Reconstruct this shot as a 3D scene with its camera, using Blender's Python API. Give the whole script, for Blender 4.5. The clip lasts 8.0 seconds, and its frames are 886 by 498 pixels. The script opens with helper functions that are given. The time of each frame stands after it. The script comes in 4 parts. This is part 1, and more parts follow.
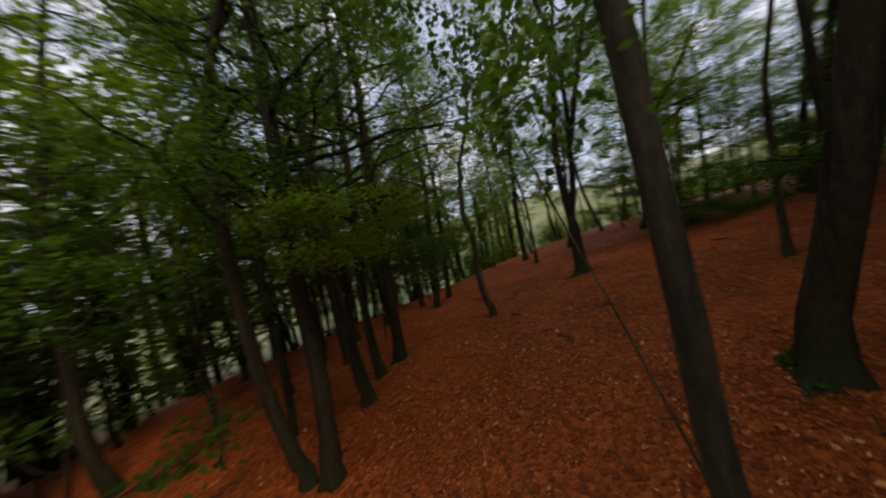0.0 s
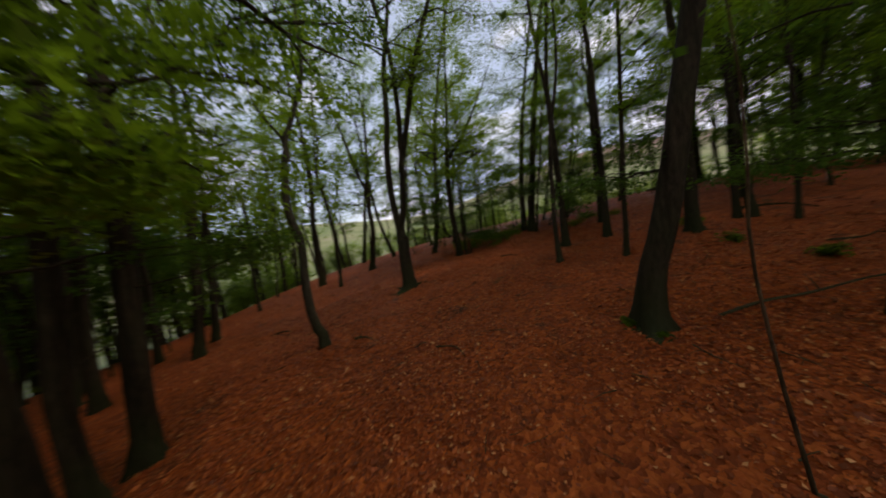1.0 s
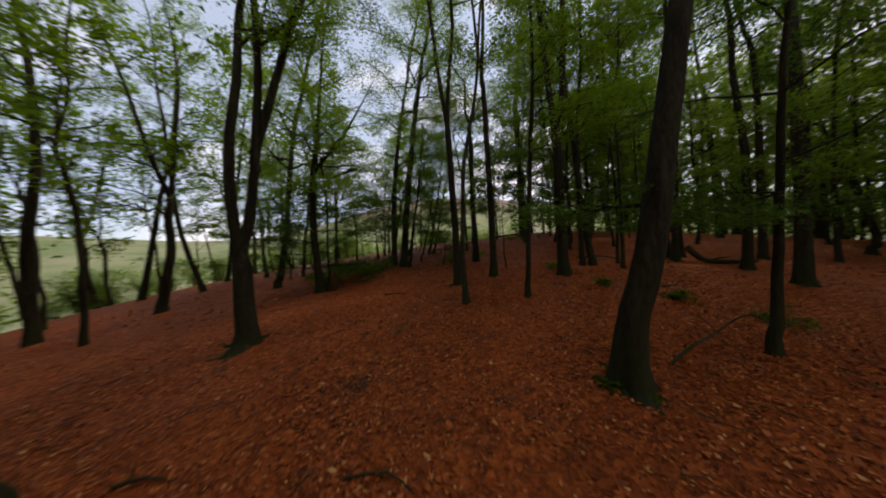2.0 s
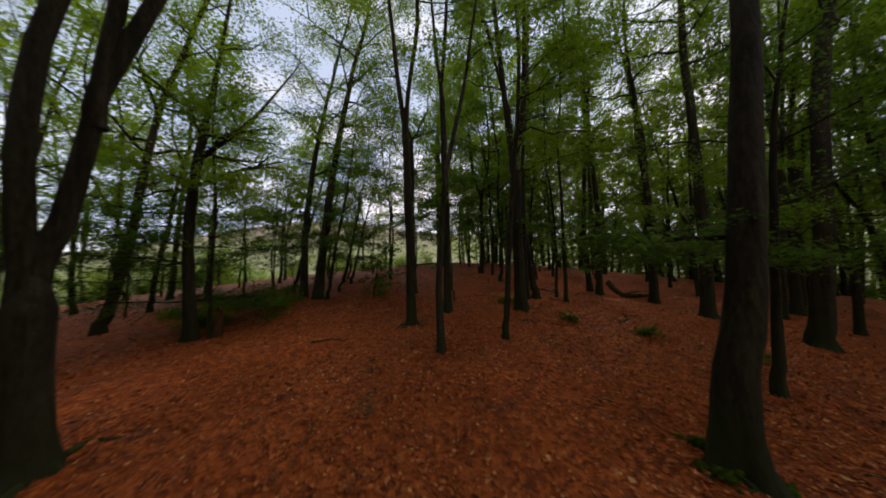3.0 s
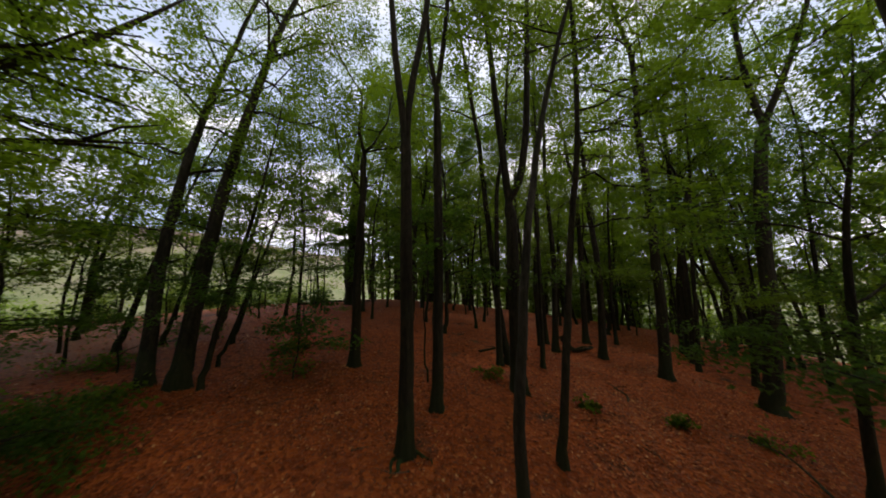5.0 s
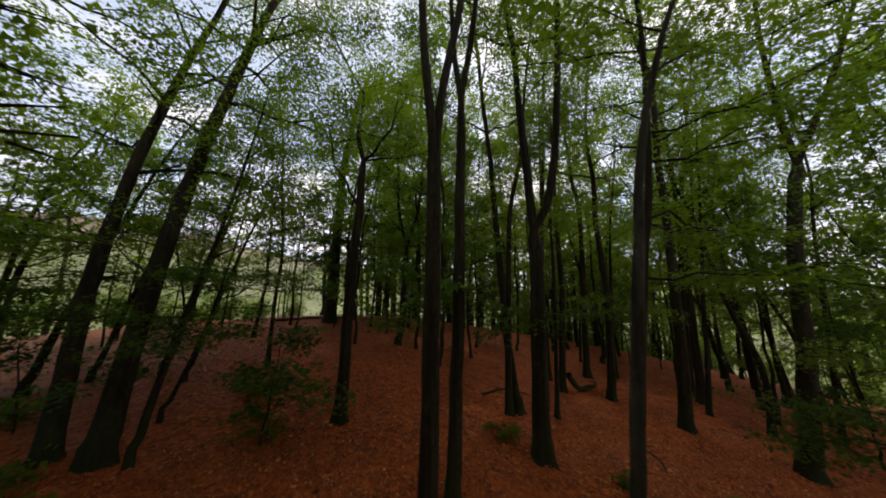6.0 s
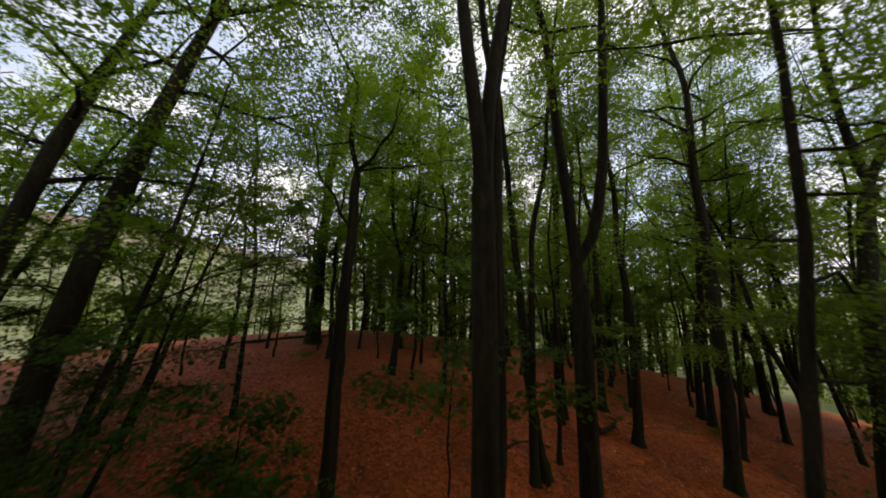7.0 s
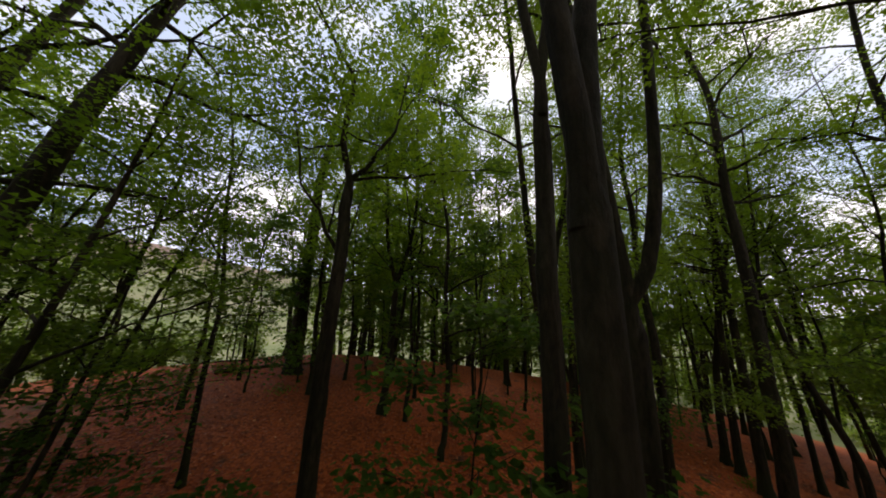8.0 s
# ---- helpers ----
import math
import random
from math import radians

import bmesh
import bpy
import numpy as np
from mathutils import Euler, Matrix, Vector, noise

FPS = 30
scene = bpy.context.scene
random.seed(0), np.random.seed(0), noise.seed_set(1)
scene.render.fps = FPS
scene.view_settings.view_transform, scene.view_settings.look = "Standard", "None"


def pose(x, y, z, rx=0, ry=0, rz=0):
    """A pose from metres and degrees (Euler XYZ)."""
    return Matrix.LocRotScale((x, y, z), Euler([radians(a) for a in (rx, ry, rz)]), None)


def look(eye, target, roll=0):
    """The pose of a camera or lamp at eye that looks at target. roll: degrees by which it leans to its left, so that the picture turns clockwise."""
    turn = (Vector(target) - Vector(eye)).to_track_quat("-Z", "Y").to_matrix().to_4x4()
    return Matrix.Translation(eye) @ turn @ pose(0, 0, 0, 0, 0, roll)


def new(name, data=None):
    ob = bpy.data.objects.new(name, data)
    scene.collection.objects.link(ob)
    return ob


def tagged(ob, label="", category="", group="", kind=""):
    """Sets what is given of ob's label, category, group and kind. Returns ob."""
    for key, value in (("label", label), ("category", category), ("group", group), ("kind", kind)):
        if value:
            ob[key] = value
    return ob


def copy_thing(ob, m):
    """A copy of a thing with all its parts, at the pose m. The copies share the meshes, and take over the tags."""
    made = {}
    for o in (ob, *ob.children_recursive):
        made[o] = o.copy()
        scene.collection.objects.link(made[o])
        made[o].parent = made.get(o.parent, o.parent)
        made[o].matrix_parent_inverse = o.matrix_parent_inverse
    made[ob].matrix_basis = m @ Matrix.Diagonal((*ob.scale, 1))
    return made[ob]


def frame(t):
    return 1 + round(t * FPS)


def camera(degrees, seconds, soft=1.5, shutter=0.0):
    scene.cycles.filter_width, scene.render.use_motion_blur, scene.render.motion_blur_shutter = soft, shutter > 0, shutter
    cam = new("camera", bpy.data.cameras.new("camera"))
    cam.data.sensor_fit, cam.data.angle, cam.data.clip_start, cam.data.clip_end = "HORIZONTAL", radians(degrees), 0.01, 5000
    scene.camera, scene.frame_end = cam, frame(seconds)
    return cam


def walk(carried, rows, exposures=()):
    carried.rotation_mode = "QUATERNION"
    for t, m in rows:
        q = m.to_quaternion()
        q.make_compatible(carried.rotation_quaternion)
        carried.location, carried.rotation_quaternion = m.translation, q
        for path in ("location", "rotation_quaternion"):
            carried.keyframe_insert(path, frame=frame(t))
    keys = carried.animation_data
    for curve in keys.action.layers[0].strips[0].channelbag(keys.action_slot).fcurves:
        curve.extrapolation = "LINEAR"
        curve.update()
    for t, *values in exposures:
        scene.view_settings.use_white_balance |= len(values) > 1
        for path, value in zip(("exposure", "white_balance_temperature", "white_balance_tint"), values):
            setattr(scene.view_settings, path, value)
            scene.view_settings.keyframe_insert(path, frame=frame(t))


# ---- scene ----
cam = camera(113.6, 8.0, soft=1.8, shutter=0.42)
EXPOSURES = [(t, e, 7800, 13) for t, e in ((0.0, 0.17), (1.0, 0.23), (1.7, 0.25), (3.0, 0.40), (4.5, 0.50), (6.0, 0.54), (8.0, 0.52))]
PATH = [
    (0, (5.071, 0.740, 2.184), (3.127, 0.272, 2.122), -12.4),
    (0.3, (4.849, 0.196, 2.118), (2.852, 0.206, 2.012), -13.2),
    (0.5, (4.640, -0.127, 2.003), (2.668, 0.193, 1.889), -12.0),
    (0.7, (4.294, -0.416, 1.980), (2.397, 0.203, 1.851), -11.0),
    (1, (3.768, -0.669, 1.883), (2.046, 0.341, 1.754), -8.7),
    (1.3, (3.209, -0.779, 1.841), (1.717, 0.549, 1.743), -6.8),
    (1.5, (2.782, -0.683, 1.821), (1.444, 0.801, 1.748), -5.2),
    (1.7, (2.374, -0.545, 1.845), (1.196, 1.071, 1.787), -4.6),
    (2.8, (0.468, 0.265, 1.960), (0.091, 2.226, 2.078), -2.4),
    (3, (0.128, 0.451, 1.985), (-0.122, 2.430, 2.133), -2.1),
    (3.5, (-0.518, 1.005, 1.995), (-0.486, 2.988, 2.252), -2.8),
    (4, (-1.085, 1.430, 2.235), (-0.840, 3.398, 2.492), -2.5),
    (4.5, (-1.527, 1.923, 2.531), (-1.105, 3.859, 2.804), -1.9),
    (6, (-2.154, 3.432, 3.380), (-1.469, 5.279, 3.727), 1.1),
    (6.5, (-2.207, 3.977, 3.649), (-1.480, 5.803, 4.018), 1.1),
    (7, (-2.201, 4.572, 4.092), (-1.433, 6.385, 4.442), 1.2),
    (7.5, (-2.188, 5.176, 4.463), (-1.377, 6.970, 4.813), 1.6),
    (8, (-2.121, 5.471, 4.426), (-1.304, 7.238, 4.881), 1.8),
]
walk(cam, [(t, look(eye, target, roll)) for t, eye, target, roll in PATH], exposures=EXPOSURES)


# ---------------------------------------------------------------- light
world = bpy.data.worlds.new("sky")
scene.world = world
world.use_nodes = True
wn, wl = world.node_tree.nodes, world.node_tree.links
wn.clear()
SUN_ELEV, SUN_AZ = 48.0, 38.0  # degrees; azimuth clockwise from +y
sky = wn.new("ShaderNodeTexSky")
sky.sky_type, sky.sun_disc = "NISHITA", False
sky.sun_elevation, sky.sun_rotation = radians(SUN_ELEV), radians(SUN_AZ)
sky.dust_density, sky.ozone_density = 0.6, 3.0
coord = wn.new("ShaderNodeTexCoord")
flat = wn.new("ShaderNodeMapping")
flat.inputs["Scale"].default_value = (1.0, 1.0, 2.6)
cloud = wn.new("ShaderNodeTexNoise")
cloud.inputs["Scale"].default_value, cloud.inputs["Detail"].default_value = 1.7, 6.0
cloud.inputs["Roughness"].default_value = 0.58
ramp = wn.new("ShaderNodeValToRGB")
ramp.color_ramp.elements[0].position, ramp.color_ramp.elements[1].position = 0.395, 0.585
ramp.color_ramp.elements[0].color, ramp.color_ramp.elements[1].color = (0.0, 0.0, 0.0, 1), (1, 1, 1, 1)
haze = wn.new("ShaderNodeMix")
haze.data_type = "RGBA"
haze.inputs[0].default_value = 0.6
haze.inputs[7].default_value = (4.9, 6.1, 8.6, 1)  # thin high haze
mixsky = wn.new("ShaderNodeMix")
mixsky.data_type = "RGBA"
mixsky.inputs[7].default_value = (8.1, 8.4, 9.8, 1)  # lit cloud
bg = wn.new("ShaderNodeBackground")
bg.inputs["Strength"].default_value = 0.12
wout = wn.new("ShaderNodeOutputWorld")
wl.new(coord.outputs["Generated"], flat.inputs["Vector"])
wl.new(flat.outputs["Vector"], cloud.inputs["Vector"])
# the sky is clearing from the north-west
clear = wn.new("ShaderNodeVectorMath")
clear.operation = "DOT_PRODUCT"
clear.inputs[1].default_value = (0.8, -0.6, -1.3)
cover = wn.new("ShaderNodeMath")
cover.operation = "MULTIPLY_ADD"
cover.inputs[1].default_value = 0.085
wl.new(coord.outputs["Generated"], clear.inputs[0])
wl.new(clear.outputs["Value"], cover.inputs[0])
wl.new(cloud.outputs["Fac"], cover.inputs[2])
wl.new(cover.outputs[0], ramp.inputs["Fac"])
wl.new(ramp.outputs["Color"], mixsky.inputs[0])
wl.new(sky.outputs["Color"], haze.inputs[6])
wl.new(haze.outputs[2], mixsky.inputs[6])
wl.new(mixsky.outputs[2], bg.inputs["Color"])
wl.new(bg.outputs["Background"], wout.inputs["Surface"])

sun = new("sun", bpy.data.lights.new("sun", "SUN"))
sun.data.energy, sun.data.angle, sun.data.color = 2.0, radians(20), (1.0, 0.96, 0.9)
sa, se = radians(SUN_AZ), radians(SUN_ELEV)
sun.matrix_world = look((20 * math.sin(sa) * math.cos(se), 20 * math.cos(sa) * math.cos(se), 20 * math.sin(se)), (0, 0, 0))


# ---------------------------------------------------------------- materials
def material(name):
    m = bpy.data.materials.new(name)
    m.use_nodes = True
    n, l = m.node_tree.nodes, m.node_tree.links
    n.clear()
    out = n.new("ShaderNodeOutputMaterial")
    return m, n, l, out


def noise_node(n, l, scale, detail=4.0, rough=0.6, stretch=None, vec=None):
    tex = n.new("ShaderNodeTexNoise")
    tex.inputs["Scale"].default_value = scale
    tex.inputs["Detail"].default_value, tex.inputs["Roughness"].default_value = detail, rough
    if vec is None:
        vec = n.new("ShaderNodeTexCoord").outputs["Object"]
    if stretch:
        mp = n.new("ShaderNodeMapping")
        mp.inputs["Scale"].default_value = stretch
        l.new(vec, mp.inputs["Vector"])
        vec = mp.outputs["Vector"]
    l.new(vec, tex.inputs["Vector"])
    return tex


def ramp_node(n, l, fac, stops):
    r = n.new("ShaderNodeValToRGB")
    el = r.color_ramp.elements
    while len(el) < len(stops):
        el.new(0.5)
    for e, (p, c) in zip(el, stops):
        e.position, e.color = p, (*c, 1)
    l.new(fac, r.inputs["Fac"])
    return r


def mix_node(n, l, fac, a, b, mode="MIX"):
    x = n.new("ShaderNodeMix")
    x.data_type, x.blend_type = "RGBA", mode
    if isinstance(fac, float):
        x.inputs[0].default_value = fac
    else:
        l.new(fac, x.inputs[0])
    for slot, v in ((6, a), (7, b)):
        if isinstance(v, tuple):
            x.inputs[slot].default_value = (*v, 1)
        else:
            l.new(v, x.inputs[slot])
    return x.outputs[2]


def bump_node(n, l, height, strength, distance):
    b = n.new("ShaderNodeBump")
    b.inputs["Strength"].default_value, b.inputs["Distance"].default_value = strength, distance
    l.new(height, b.inputs["Height"])
    return b.outputs["Normal"]


def bark_material(name, dark, light, moss, moss_amount):
    m, n, l, out = material(name)
    p = n.new("ShaderNodeBsdfPrincipled")
    big = noise_node(n, l, 2.2, 3, 0.6)
    fine = noise_node(n, l, 26, 5, 0.65, (1.0, 1.0, 0.35))
    col = ramp_node(n, l, fine.outputs["Fac"], [(0.3, dark), (0.75, light)]).outputs["Color"]
    patch = ramp_node(n, l, big.outputs["Fac"], [(0.5 - moss_amount * 0.2, (0, 0, 0)), (0.75, (1, 1, 1))]).outputs["Color"]
    fac = n.new("ShaderNodeMath")
    fac.operation = "MULTIPLY"
    fac.inputs[1].default_value = moss_amount
    l.new(patch, fac.inputs[0])
    col = mix_node(n, l, fac.outputs[0], col, moss)
    blot = noise_node(n, l, 7.0, 4, 0.7, (1.0, 1.0, 0.6))
    pale = ramp_node(n, l, blot.outputs["Fac"], [(0.58, (0, 0, 0)), (0.70, (0.5, 0.5, 0.5))])
    col = mix_node(n, l, pale.outputs["Color"], col, tuple(1.5 * a for a in light))
    run = noise_node(n, l, 9.0, 3, 0.6, (1.0, 1.0, 0.07))
    streak = ramp_node(n, l, run.outputs["Fac"], [(0.36, (0.55, 0.52, 0.48)), (0.62, (1.25, 1.25, 1.25))])
    col = mix_node(n, l, 1.0, col, streak.outputs["Color"], "MULTIPLY")
    foot = n.new("ShaderNodeSeparateXYZ")
    l.new(n.new("ShaderNodeTexCoord").outputs["Object"], foot.inputs[0])
    climb = n.new("ShaderNodeMath")
    climb.operation = "MULTIPLY_ADD"
    climb.inputs[1].default_value = 1.3
    l.new(blot.outputs["Fac"], climb.inputs[0])
    wet = n.new("ShaderNodeMath")
    wet.operation = "SUBTRACT"
    l.new(climb.outputs[0], wet.inputs[0])
    l.new(foot.outputs["Z"], wet.inputs[1])
    mossf = ramp_node(n, l, wet.outputs[0], [(0.35, (0, 0, 0)), (0.85, (0.6, 0.6, 0.6))])
    col = mix_node(n, l, mossf.outputs["Color"], col, (0.026, 0.032, 0.009))
    l.new(col, p.inputs["Base Color"])
    p.inputs["Roughness"].default_value = 0.85
    p.inputs["Specular IOR Level"].default_value = 0.15
    both = n.new("ShaderNodeMath")
    l.new(fine.outputs["Fac"], both.inputs[0])
    l.new(run.outputs["Fac"], both.inputs[1])
    l.new(bump_node(n, l, both.outputs[0], 0.8, 0.018), p.inputs["Normal"])
    l.new(p.outputs[0], out.inputs["Surface"])
    return m


def leaf_material(name, dull, fresh, glow, share=0.5, sheen=0.12):
    """Thin leaf: reflects on the upper side and lets green light through."""
    m, n, l, out = material(name)
    geo = n.new("ShaderNodeNewGeometry")
    col = ramp_node(n, l, geo.outputs["Random Per Island"], [(0.0, dull), (0.6, fresh), (1.0, tuple(1.25 * c for c in fresh))]).outputs["Color"]
    tree = ramp_node(n, l, n.new("ShaderNodeObjectInfo").outputs["Random"], [(0.0, (0.78, 0.84, 0.9)), (0.5, (1, 1, 1)), (1.0, (1.28, 1.12, 0.8))])
    col = mix_node(n, l, 1.0, col, tree.outputs["Color"], "MULTIPLY")
    clump = noise_node(n, l, 1.1, 2, 0.5)
    tone = ramp_node(n, l, clump.outputs["Fac"], [(0.35, (0.72, 0.78, 0.9)), (0.65, (1.25, 1.15, 0.95))])
    col = mix_node(n, l, 1.0, col, tone.outputs["Color"], "MULTIPLY")
    d = n.new("ShaderNodeBsdfPrincipled")
    d.inputs["Roughness"].default_value, d.inputs["Specular IOR Level"].default_value = 0.6, sheen
    l.new(col, d.inputs["Base Color"])
    t = n.new("ShaderNodeBsdfTranslucent")
    l.new(mix_node(n, l, 0.75, col, glow), t.inputs["Color"])
    x = n.new("ShaderNodeMixShader")
    x.inputs[0].default_value = share
    l.new(d.outputs[0], x.inputs[1])
    l.new(t.outputs[0], x.inputs[2])
    l.new(x.outputs[0], out.inputs["Surface"])
    return m


def litter_leaf_material():
    m, n, l, out = material("fallen_beech_leaf")
    geo = n.new("ShaderNodeNewGeometry")
    col = ramp_node(n, l, geo.outputs["Random Per Island"],
                    [(0.0, (0.16, 0.035, 0.009)), (0.5, (0.34, 0.066, 0.0121)), (0.9, (0.52, 0.125, 0.027)), (1.0, (0.66, 0.29, 0.11))])
    col.color_ramp.interpolation = "LINEAR"
    p = n.new("ShaderNodeBsdfPrincipled")
    p.inputs["Roughness"].default_value, p.inputs["Specular IOR Level"].default_value = 0.55, 0.25
    l.new(col.outputs["Color"], p.inputs["Base Color"])
    l.new(p.outputs[0], out.inputs["Surface"])
    return m


def ground_material():
    m, n, l, out = material("leaf_litter_ground")
    pos = n.new("ShaderNodeNewGeometry").outputs["Position"]
    vor = n.new("ShaderNodeTexVoronoi")
    vor.inputs["Scale"].default_value = 17
    warp = noise_node(n, l, 6, 3, 0.6, None, pos)
    add = n.new("ShaderNodeVectorMath")
    add.operation = "MULTIPLY_ADD"
    add.inputs[1].default_value = (0.12, 0.12, 0.12)
    l.new(warp.outputs["Color"], add.inputs[0])
    l.new(pos, add.inputs[2])
    l.new(add.outputs[0], vor.inputs["Vector"])
    leaf = ramp_node(n, l, vor.outputs["Color"], [(0.1, (0.18, 0.038, 0.009)), (0.5, (0.345, 0.067, 0.0121)), (0.85, (0.50, 0.115, 0.022))])
    big = noise_node(n, l, 0.55, 4, 0.6, None, pos)
    shade = ramp_node(n, l, big.outputs["Fac"], [(0.3, (0.72, 0.66, 0.64)), (0.7, (1.1, 1.08, 1.05))])
    col = mix_node(n, l, 1.0, leaf.outputs["Color"], shade.outputs["Color"], "MULTIPLY")
    # dark humus and moss showing through in patches
    pat = noise_node(n, l, 1.3, 5, 0.65, None, pos)
    humus = ramp_node(n, l, pat.outputs["Fac"], [(0.58, (0, 0, 0)), (0.72, (1, 1, 1))])
    col = mix_node(n, l, humus.outputs["Color"], col, (0.075, 0.032, 0.016))
    moss = noise_node(n, l, 0.8, 5, 0.7, (1, 1, 1), pos)
    mossf = ramp_node(n, l, moss.outputs["Fac"], [(0.66, (0, 0, 0)), (0.74, (0.8, 0.8, 0.8))])
    col = mix_node(n, l, mossf.outputs["Color"], col, (0.045, 0.055, 0.018))
    # trodden earth along the north-western edge, its sunlit paleness painted into the colour
    sunlit_trod = n.new("ShaderNodeVectorMath")
    sunlit_trod.operation = "DISTANCE"
    sunlit_trod.inputs[1].default_value = (-11.5, 13.5, 1.5)
    l.new(pos, sunlit_trod.inputs[0])
    sunlit_trodf = n.new("ShaderNodeMapRange")
    sunlit_trodf.inputs["From Min"].default_value, sunlit_trodf.inputs["From Max"].default_value = 6.5, 2.5
    sunlit_trodf.inputs["To Max"].default_value = 0.75
    l.new(sunlit_trod.outputs["Value"], sunlit_trodf.inputs["Value"])
    col = mix_node(n, l, sunlit_trodf.outputs[0], col, (0.30, 0.15, 0.095))
    # open grass and heath outside the wood
    sep = n.new("ShaderNodeVectorMath")
    sep.operation = "DISTANCE"
    sep.inputs[1].default_value = (2, 5.5, 0)
    l.new(pos, sep.inputs[0])
    far = n.new("ShaderNodeMapRange")
    far.inputs["From Min"].default_value, far.inputs["From Max"].default_value = 20, 30
    l.new(sep.outputs["Value"], far.inputs["Value"])
    field = noise_node(n, l, 0.05, 5, 0.6, None, pos)
    grass = ramp_node(n, l, field.outputs["Fac"], [(0.35, (0.12, 0.16, 0.055)), (0.55, (0.20, 0.21, 0.10)), (0.7, (0.25, 0.22, 0.14))])
    high = n.new("ShaderNodeSeparateXYZ")
    l.new(pos, high.inputs[0])
    moor = n.new("ShaderNodeMapRange")
    moor.inputs["From Min"].default_value, moor.inputs["From Max"].default_value = 16, 38
    l.new(high.outputs["Z"], moor.inputs["Value"])
    land = mix_node(n, l, moor.outputs[0], grass.outputs["Color"], (0.22, 0.145, 0.11))
    col = mix_node(n, l, far.outputs[0], col, land)
    p = n.new("ShaderNodeBsdfPrincipled")
    p.inputs["Roughness"].default_value, p.inputs["Specular IOR Level"].default_value = 0.8, 0.2
    l.new(col, p.inputs["Base Color"])
    hsum = n.new("ShaderNodeMath")
    l.new(vor.outputs["Distance"], hsum.inputs[0])
    l.new(pat.outputs["Fac"], hsum.inputs[1])
    l.new(bump_node(n, l, hsum.outputs[0], 0.8, 0.04), p.inputs["Normal"])
    l.new(p.outputs[0], out.inputs["Surface"])
    return m


BARK = bark_material("beech_bark", (0.016, 0.0110, 0.0065), (0.049, 0.036, 0.022), (0.025, 0.029, 0.011), 0.5)
BARK_GREY = bark_material("grey_bark", (0.024, 0.019, 0.013), (0.075, 0.060, 0.043), (0.036, 0.044, 0.022), 0.4)
BARK_DEAD = bark_material("dead_wood", (0.045, 0.030, 0.020), (0.16, 0.11, 0.07), (0.045, 0.06, 0.02), 0.4)
MOSS = bark_material("moss", (0.020, 0.032, 0.008), (0.055, 0.075, 0.020), (0.03, 0.05, 0.012), 0.3)
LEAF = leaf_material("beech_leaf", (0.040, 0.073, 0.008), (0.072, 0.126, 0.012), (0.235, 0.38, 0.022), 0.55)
# the same beech leaf made darker: understorey shade is put into its colour
LEAF_SHADED = leaf_material("shade_leaf", (0.020, 0.050, 0.008), (0.040, 0.088, 0.012), (0.12, 0.23, 0.025), 0.5, 0.05)
LEAF_OPEN = leaf_material("hedge_leaf", (0.06, 0.11, 0.02), (0.14, 0.23, 0.04), (0.34, 0.50, 0.07))
LITTER = litter_leaf_material()
GROUND = ground_material()


# ---------------------------------------------------------------- ground
def soft(v, w):
    return w * np.log1p(np.exp(np.clip(v / w, -30, 30)))


def smooth(v):
    v = np.clip(v, 0, 1)
    return v * v * (3 - 2 * v)


def height(x, y):
    """The wooded knoll, its brow all round, the valley and the hillside beyond."""
    x, y = np.asarray(x, float), np.asarray(y, float)
    yy = -5.0 + soft(y + 5.0, 1.2)
    yy = 24.0 - soft(24.0 - yy, 1.5)
    xx = 26.0 - soft(26.0 - np.maximum(x, -22), 2.0)
    h = 0.5183 + 0.0253 * xx + 0.1059 * yy - 0.1403 * soft(xx + 0.5, 1.5) - 0.1325 * soft(1 - yy, 3.0)
    r = np.hypot(x - 2, y - 5.5)
    rho = np.hypot((x - 2) / 20.5, (y - 5.5) / 15.5)
    out = soft(rho - 1.03, 0.05)
    h = h - 5.5 * (1 - np.exp(-out * 0.9))
    ang = np.arctan2(x - 2, y - 5.5)
    crest = 20 + 32 * np.exp(-((ang + 0.5) / 0.5) ** 2) + 5 * np.sin(3.1 * ang + 1) + 3 * np.sin(7.3 * ang)
    h = h + smooth((r - 60) / 230) * crest
    near = np.clip(1.3 - rho, 0, 1)
    h = h + near * (0.035 * np.sin(1.7 * x + 0.6 * y) * np.sin(1.3 * y - 0.5 * x + 1) + 0.02 * np.sin(3.9 * x - 1.1 * y) * np.sin(3.3 * y + 0.7 * x))
    return h


def spread(n, inner, outer):
    """Coordinates that lie close together near 0 and far apart towards the horizon."""
    u = np.linspace(-1, 1, n)
    k = math.log(outer / inner) + 2.0
    return np.sign(u) * (np.abs(u) * inner * 9 + outer * (np.exp(k * np.abs(u)) - 1) / (math.exp(k) - 1) * (1 - inner * 9 / outer))


def mesh_object(name, verts, faces, mat, parent=None, flat_shade=False):
    me = bpy.data.meshes.new(name)
    me.from_pydata(verts, [], faces)
    me.materials.append(mat)
    if not flat_shade:
        me.polygons.foreach_set("use_smooth", np.ones(len(me.polygons), bool))
    me.update()
    ob = new(name, me)
    if parent is not None:
        ob.parent = parent
    return ob


